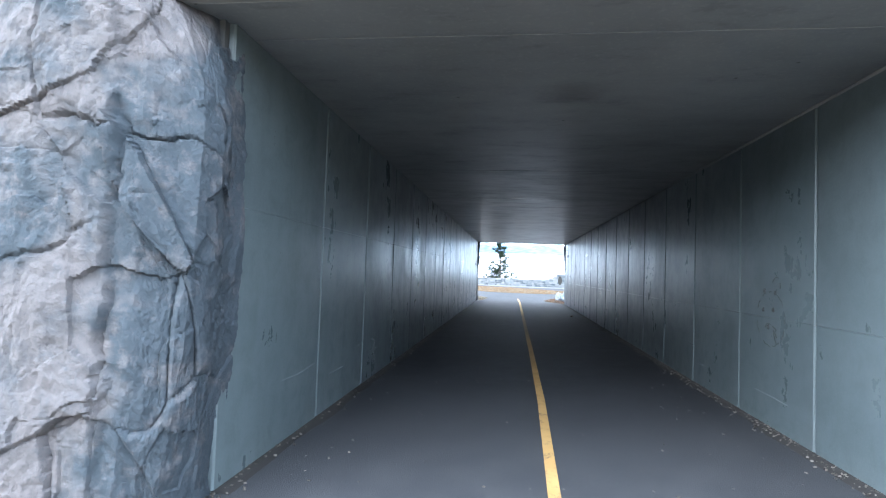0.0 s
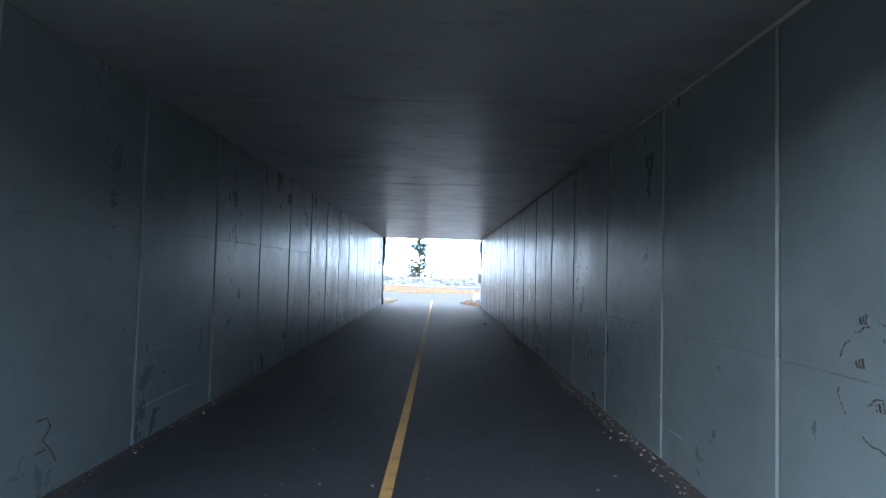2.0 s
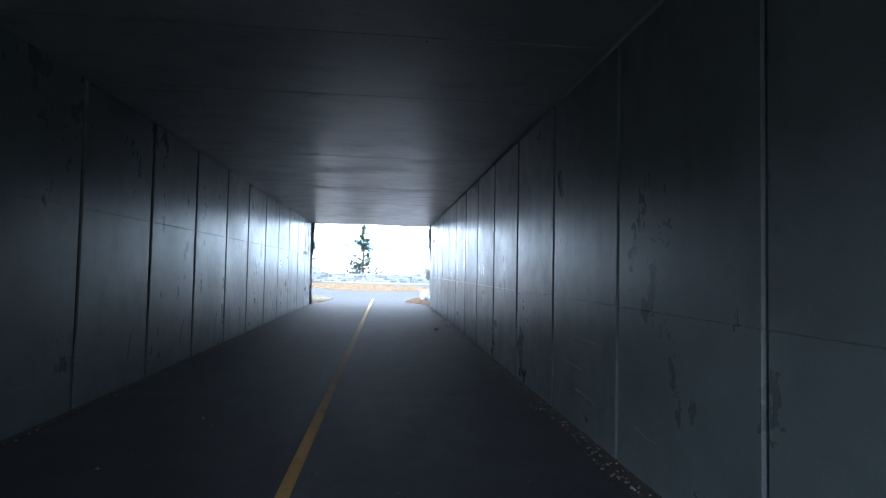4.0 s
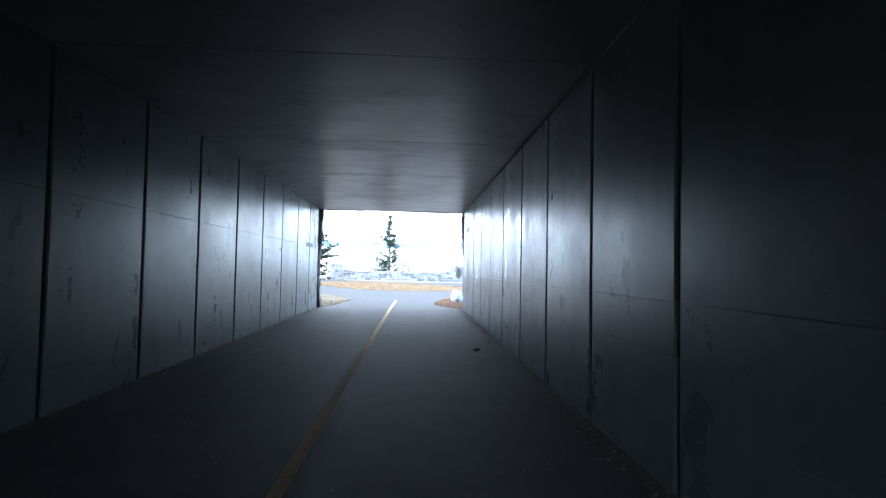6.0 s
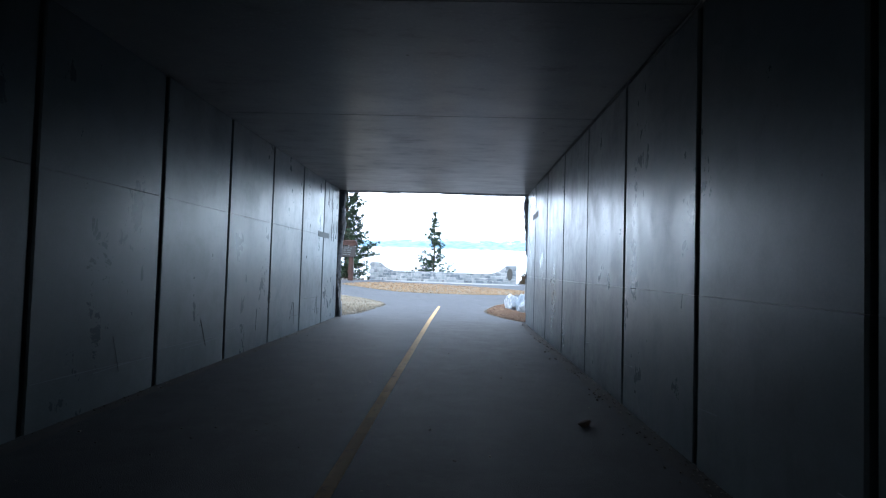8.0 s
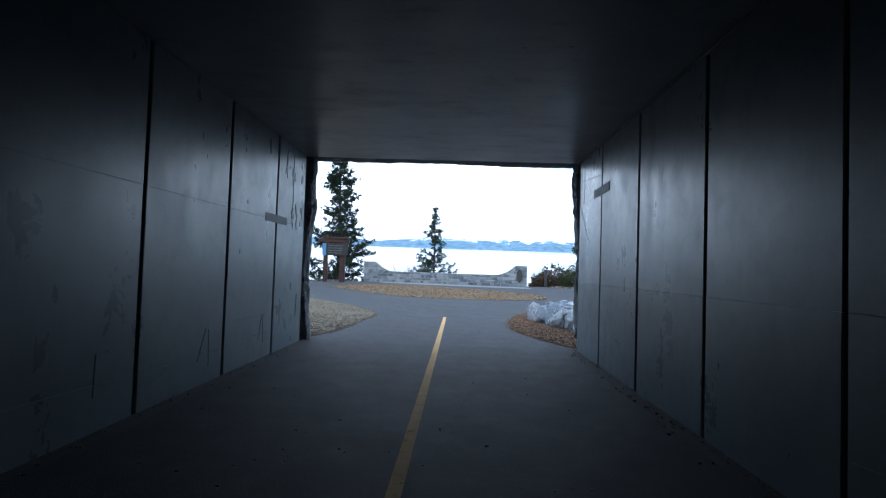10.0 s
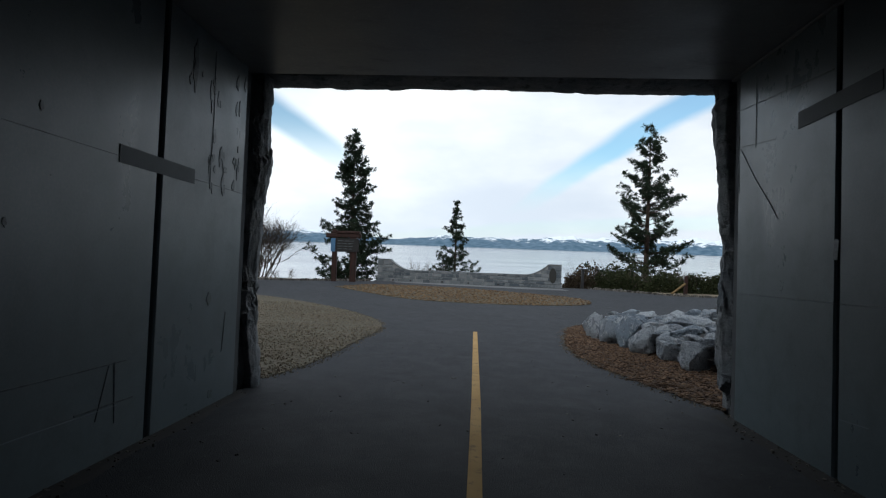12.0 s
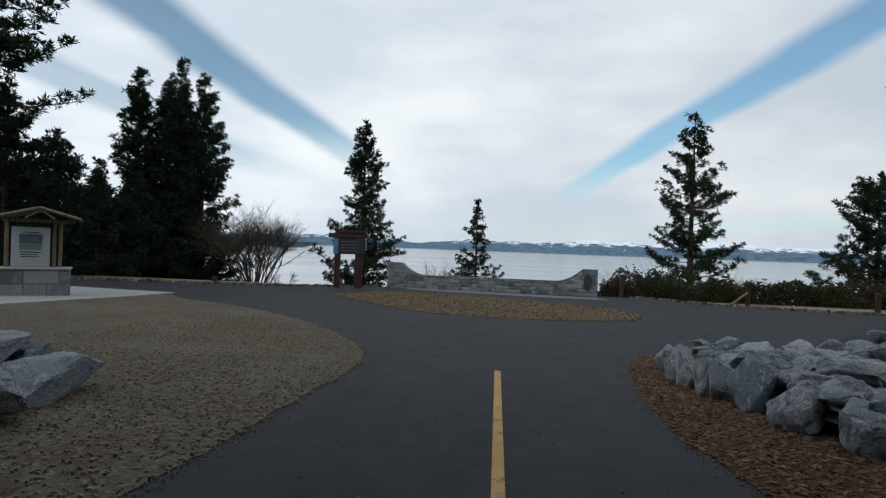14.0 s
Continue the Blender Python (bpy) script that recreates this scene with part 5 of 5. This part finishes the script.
    for a, b in zip(JOINTS[5:], JOINTS[6:]):
        z = 0.40 + mark.uniform(-0.03, 0.03)
        ribbon([(a + 0.06, z), (a + 0.7, z - 0.01), (b - mark.uniform(0.06, 0.5), z - 0.03)], -1, 0.006, bm=bm)
        ribbon([(a + mark.uniform(1.0, 1.4), 0.66), (a + 1.2, 0.30)], -1, 0.008, bm=dark)
        ribbon([(b - 0.35, 0.47), (b - 0.06, 0.45)], 1, 0.007, bm=bm)
    solid("form_lines", bm, "chalk", "thin pale formwork lines low on the concrete wall", "scratch", kind="stuff")
    solid("form_marks", dark, "scar", "thin dark upright formwork marks low on the wall", "scar", kind="stuff")
    rng = random.Random(88)
    for side in (-1, 1):
        bm = bmesh.new()
        for _ in range(16):
            y, z = rng.uniform(8, 31), rng.choice((0.35, 0.42, 0.6, 0.9))
            ln = rng.uniform(0.25, 1.1)
            ribbon([(y, z), (y + ln * 0.5, z + rng.uniform(-0.01, 0.02)), (y + ln, z + rng.uniform(-0.02, 0.03))], side, rng.uniform(0.005, 0.010), bm=bm)
        solid("wall_scratches", bm, "chalk", "pale scratches low on the concrete wall", "scratch", kind="stuff")


wall_marks()

# ======== loose litter, chips and pebbles ========
def inside(poly, x, y):
    hit = False
    for (x0, y0), (x1, y1) in zip(poly, poly[1:] + poly[:1]):
        if (y0 > y) != (y1 > y) and x < (x1 - x0) * (y - y0) / (y1 - y0) + x0:
            hit = not hit
    return hit


def scatter(name, spots, low, high, flat, mat, label, category, seed):
    """Many loose bits as one mesh of small skewed boxes."""
    rng = random.Random(seed)
    v, f = [], []
    for x, y, z in spots:
        a, ln = rng.uniform(0, 6.283), rng.uniform(low, high)
        w, h = ln * rng.uniform(0.35, 0.8), ln * flat * rng.uniform(0.6, 1.3)
        ca, sa, tip = math.cos(a), math.sin(a), rng.uniform(-0.7, 0.7)
        k = len(v)
        for hz in (-0.4, 1):
            for dx, dy in ((-1, -0.8), (1, -1), (0.8, 1), (-0.9, 0.8)):
                s = 0.5 if hz < 0 else 0.38 * rng.uniform(0.8, 1.1)
                px, py = dx * ln * s, dy * w * s
                v.append((x + px * ca - py * sa, y + px * sa + py * ca, z + h * hz + px * tip * 0.5))
        f.extend(((k + 4, k + 5, k + 6, k + 7), (k, k + 1, k + 5, k + 4), (k + 1, k + 2, k + 6, k + 5), (k + 2, k + 3, k + 7, k + 6), (k + 3, k, k + 4, k + 7)))
    solid(name, mesh_of(name, v, f, mat), "", label, category, kind="stuff")


def spots_in(poly, n, x0, x1, y0, y1, lift, seed, near=None):
    rng = random.Random(seed)
    out = []
    while len(out) < n:
        x, y = rng.uniform(x0, x1), rng.uniform(y0, y1)
        if near is not None:
            y = y0 + (y1 - y0) * rng.random() ** near
        if inside(poly, x, y):
            out.append((x, y, ground_z(y) + lift))
    return out


scatter("bark_chips", spots_in(MULCH, 13000, 1.7, 5.2, 36.2, 46.8, 0.014, 1), 0.025, 0.085, 0.16, "chip_wood", "brown bark chips over the mulch bed", "mulch", 2)
scatter("island_chips", spots_in(ISLAND, 5000, -8, 5.4, 53, 63, 0.026, 3), 0.04, 0.11, 0.25, "chip_tan", "tan wood chips on the island", "mulch", 4)
scatter("gravel_stones", spots_in(GRAVEL, 15000, -9, -2.3, 36.7, 50, 0.014, 5, 1.7), 0.008, 0.042, 0.40, "pebble_tan", "small loose stones and twigs on the gravel", "gravel", 6)


def edge_litter():
    rng = random.Random(12)
    out = []
    for _ in range(2600):
        side = rng.choice((-1, 1, 1))
        y = rng.uniform(6.6, 36.0)
        thick = 0.05 + 0.12 * max(0, noise.noise(Vector((y * 0.6, side * 3, 0)))) + (0.03 if side > 0 else 0.0)
        out.append((side * (HALF - abs(rng.gauss(0, thick))), y, 0.004))
    scatter("wall_litter", out, 0.008, 0.036, 0.4, "pebble_grey", "grit, leaf bits and pebbles along the wall's foot", "litter", 13)
    out = [(rng.uniform(-2.4, 2.4), rng.uniform(6, 44), 0) for _ in range(620)]
    scatter("path_litter", [(x, y, ground_z(y) + 0.003) for x, y, _ in out], 0.010, 0.032, 0.2, "pebble_grey", "sparse leaf bits and grit on the asphalt", "litter", 14)
    out = []
    for run in ([(17.7, 61.9), (11.4, 62.9), (7.3, 66.7)], [(-7.4, 66.4), (-12, 63.6), (-16, 63.0), (-23, 61.8), (-32, 60.6)]):
        for (x0, y0), (x1, y1) in zip(run, run[1:]):
            for _ in range(260):
                t = rng.random()
                y = y0 + (y1 - y0) * t + rng.gauss(0, 0.14)
                out.append((x0 + (x1 - x0) * t, y, ground_z(y)))
    scatter("edge_stones", out, 0.06, 0.22, 0.5, "pebble_grey", "pale stones along the path's outer edge", "stones", 15)
    # dirt along the wall feet, darkened to stand for the shade there too
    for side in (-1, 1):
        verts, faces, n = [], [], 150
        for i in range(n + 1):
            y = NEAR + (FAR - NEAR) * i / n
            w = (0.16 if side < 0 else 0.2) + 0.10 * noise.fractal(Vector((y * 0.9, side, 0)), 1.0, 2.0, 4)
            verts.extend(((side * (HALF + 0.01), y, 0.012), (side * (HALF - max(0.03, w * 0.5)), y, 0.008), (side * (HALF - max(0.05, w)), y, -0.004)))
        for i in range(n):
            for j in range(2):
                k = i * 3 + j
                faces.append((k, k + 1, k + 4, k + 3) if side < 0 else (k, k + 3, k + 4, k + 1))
        solid("dirt_drift", mesh_of("dirt_drift", verts, faces, "dirt_and_shade"), "", "dark strip of dirt and painted shade along the wall's foot", "dirt", kind="stuff")


edge_litter()
rng_edge = random.Random(44)
dust_or_light = []
for run in (GRAVEL[:110], MULCH[:110]):
    for (x0, y0), (x1, y1) in zip(run, run[1:]):
        for _ in range(int(190 * math.hypot(x1 - x0, y1 - y0) + 0.5) if y0 < 48 else 3):
            t = rng_edge.random()
            x, y = x0 + (x1 - x0) * t + rng_edge.gauss(0, 0.07), y0 + (y1 - y0) * t + rng_edge.gauss(0, 0.05)
            dust_or_light.append((x, y, ground_z(y) + 0.006))
scatter("verge_grit", dust_or_light, 0.006, 0.022, 0.4, "pebble_tan", "fine grit spilled over the asphalt's edge", "grit", 45)
clod = boulder_mesh(140, 16, 0.05)
clod.materials.clear()
clod.materials.append(M["bark"])
solid("dirt_clod", clod, "", "dark clod of dirt lying on the asphalt", "clod", pose(2.0, 26.2, 0.03, 0, 0, 30) @ Matrix.Diagonal((0.14, 0.09, 0.08, 1)))
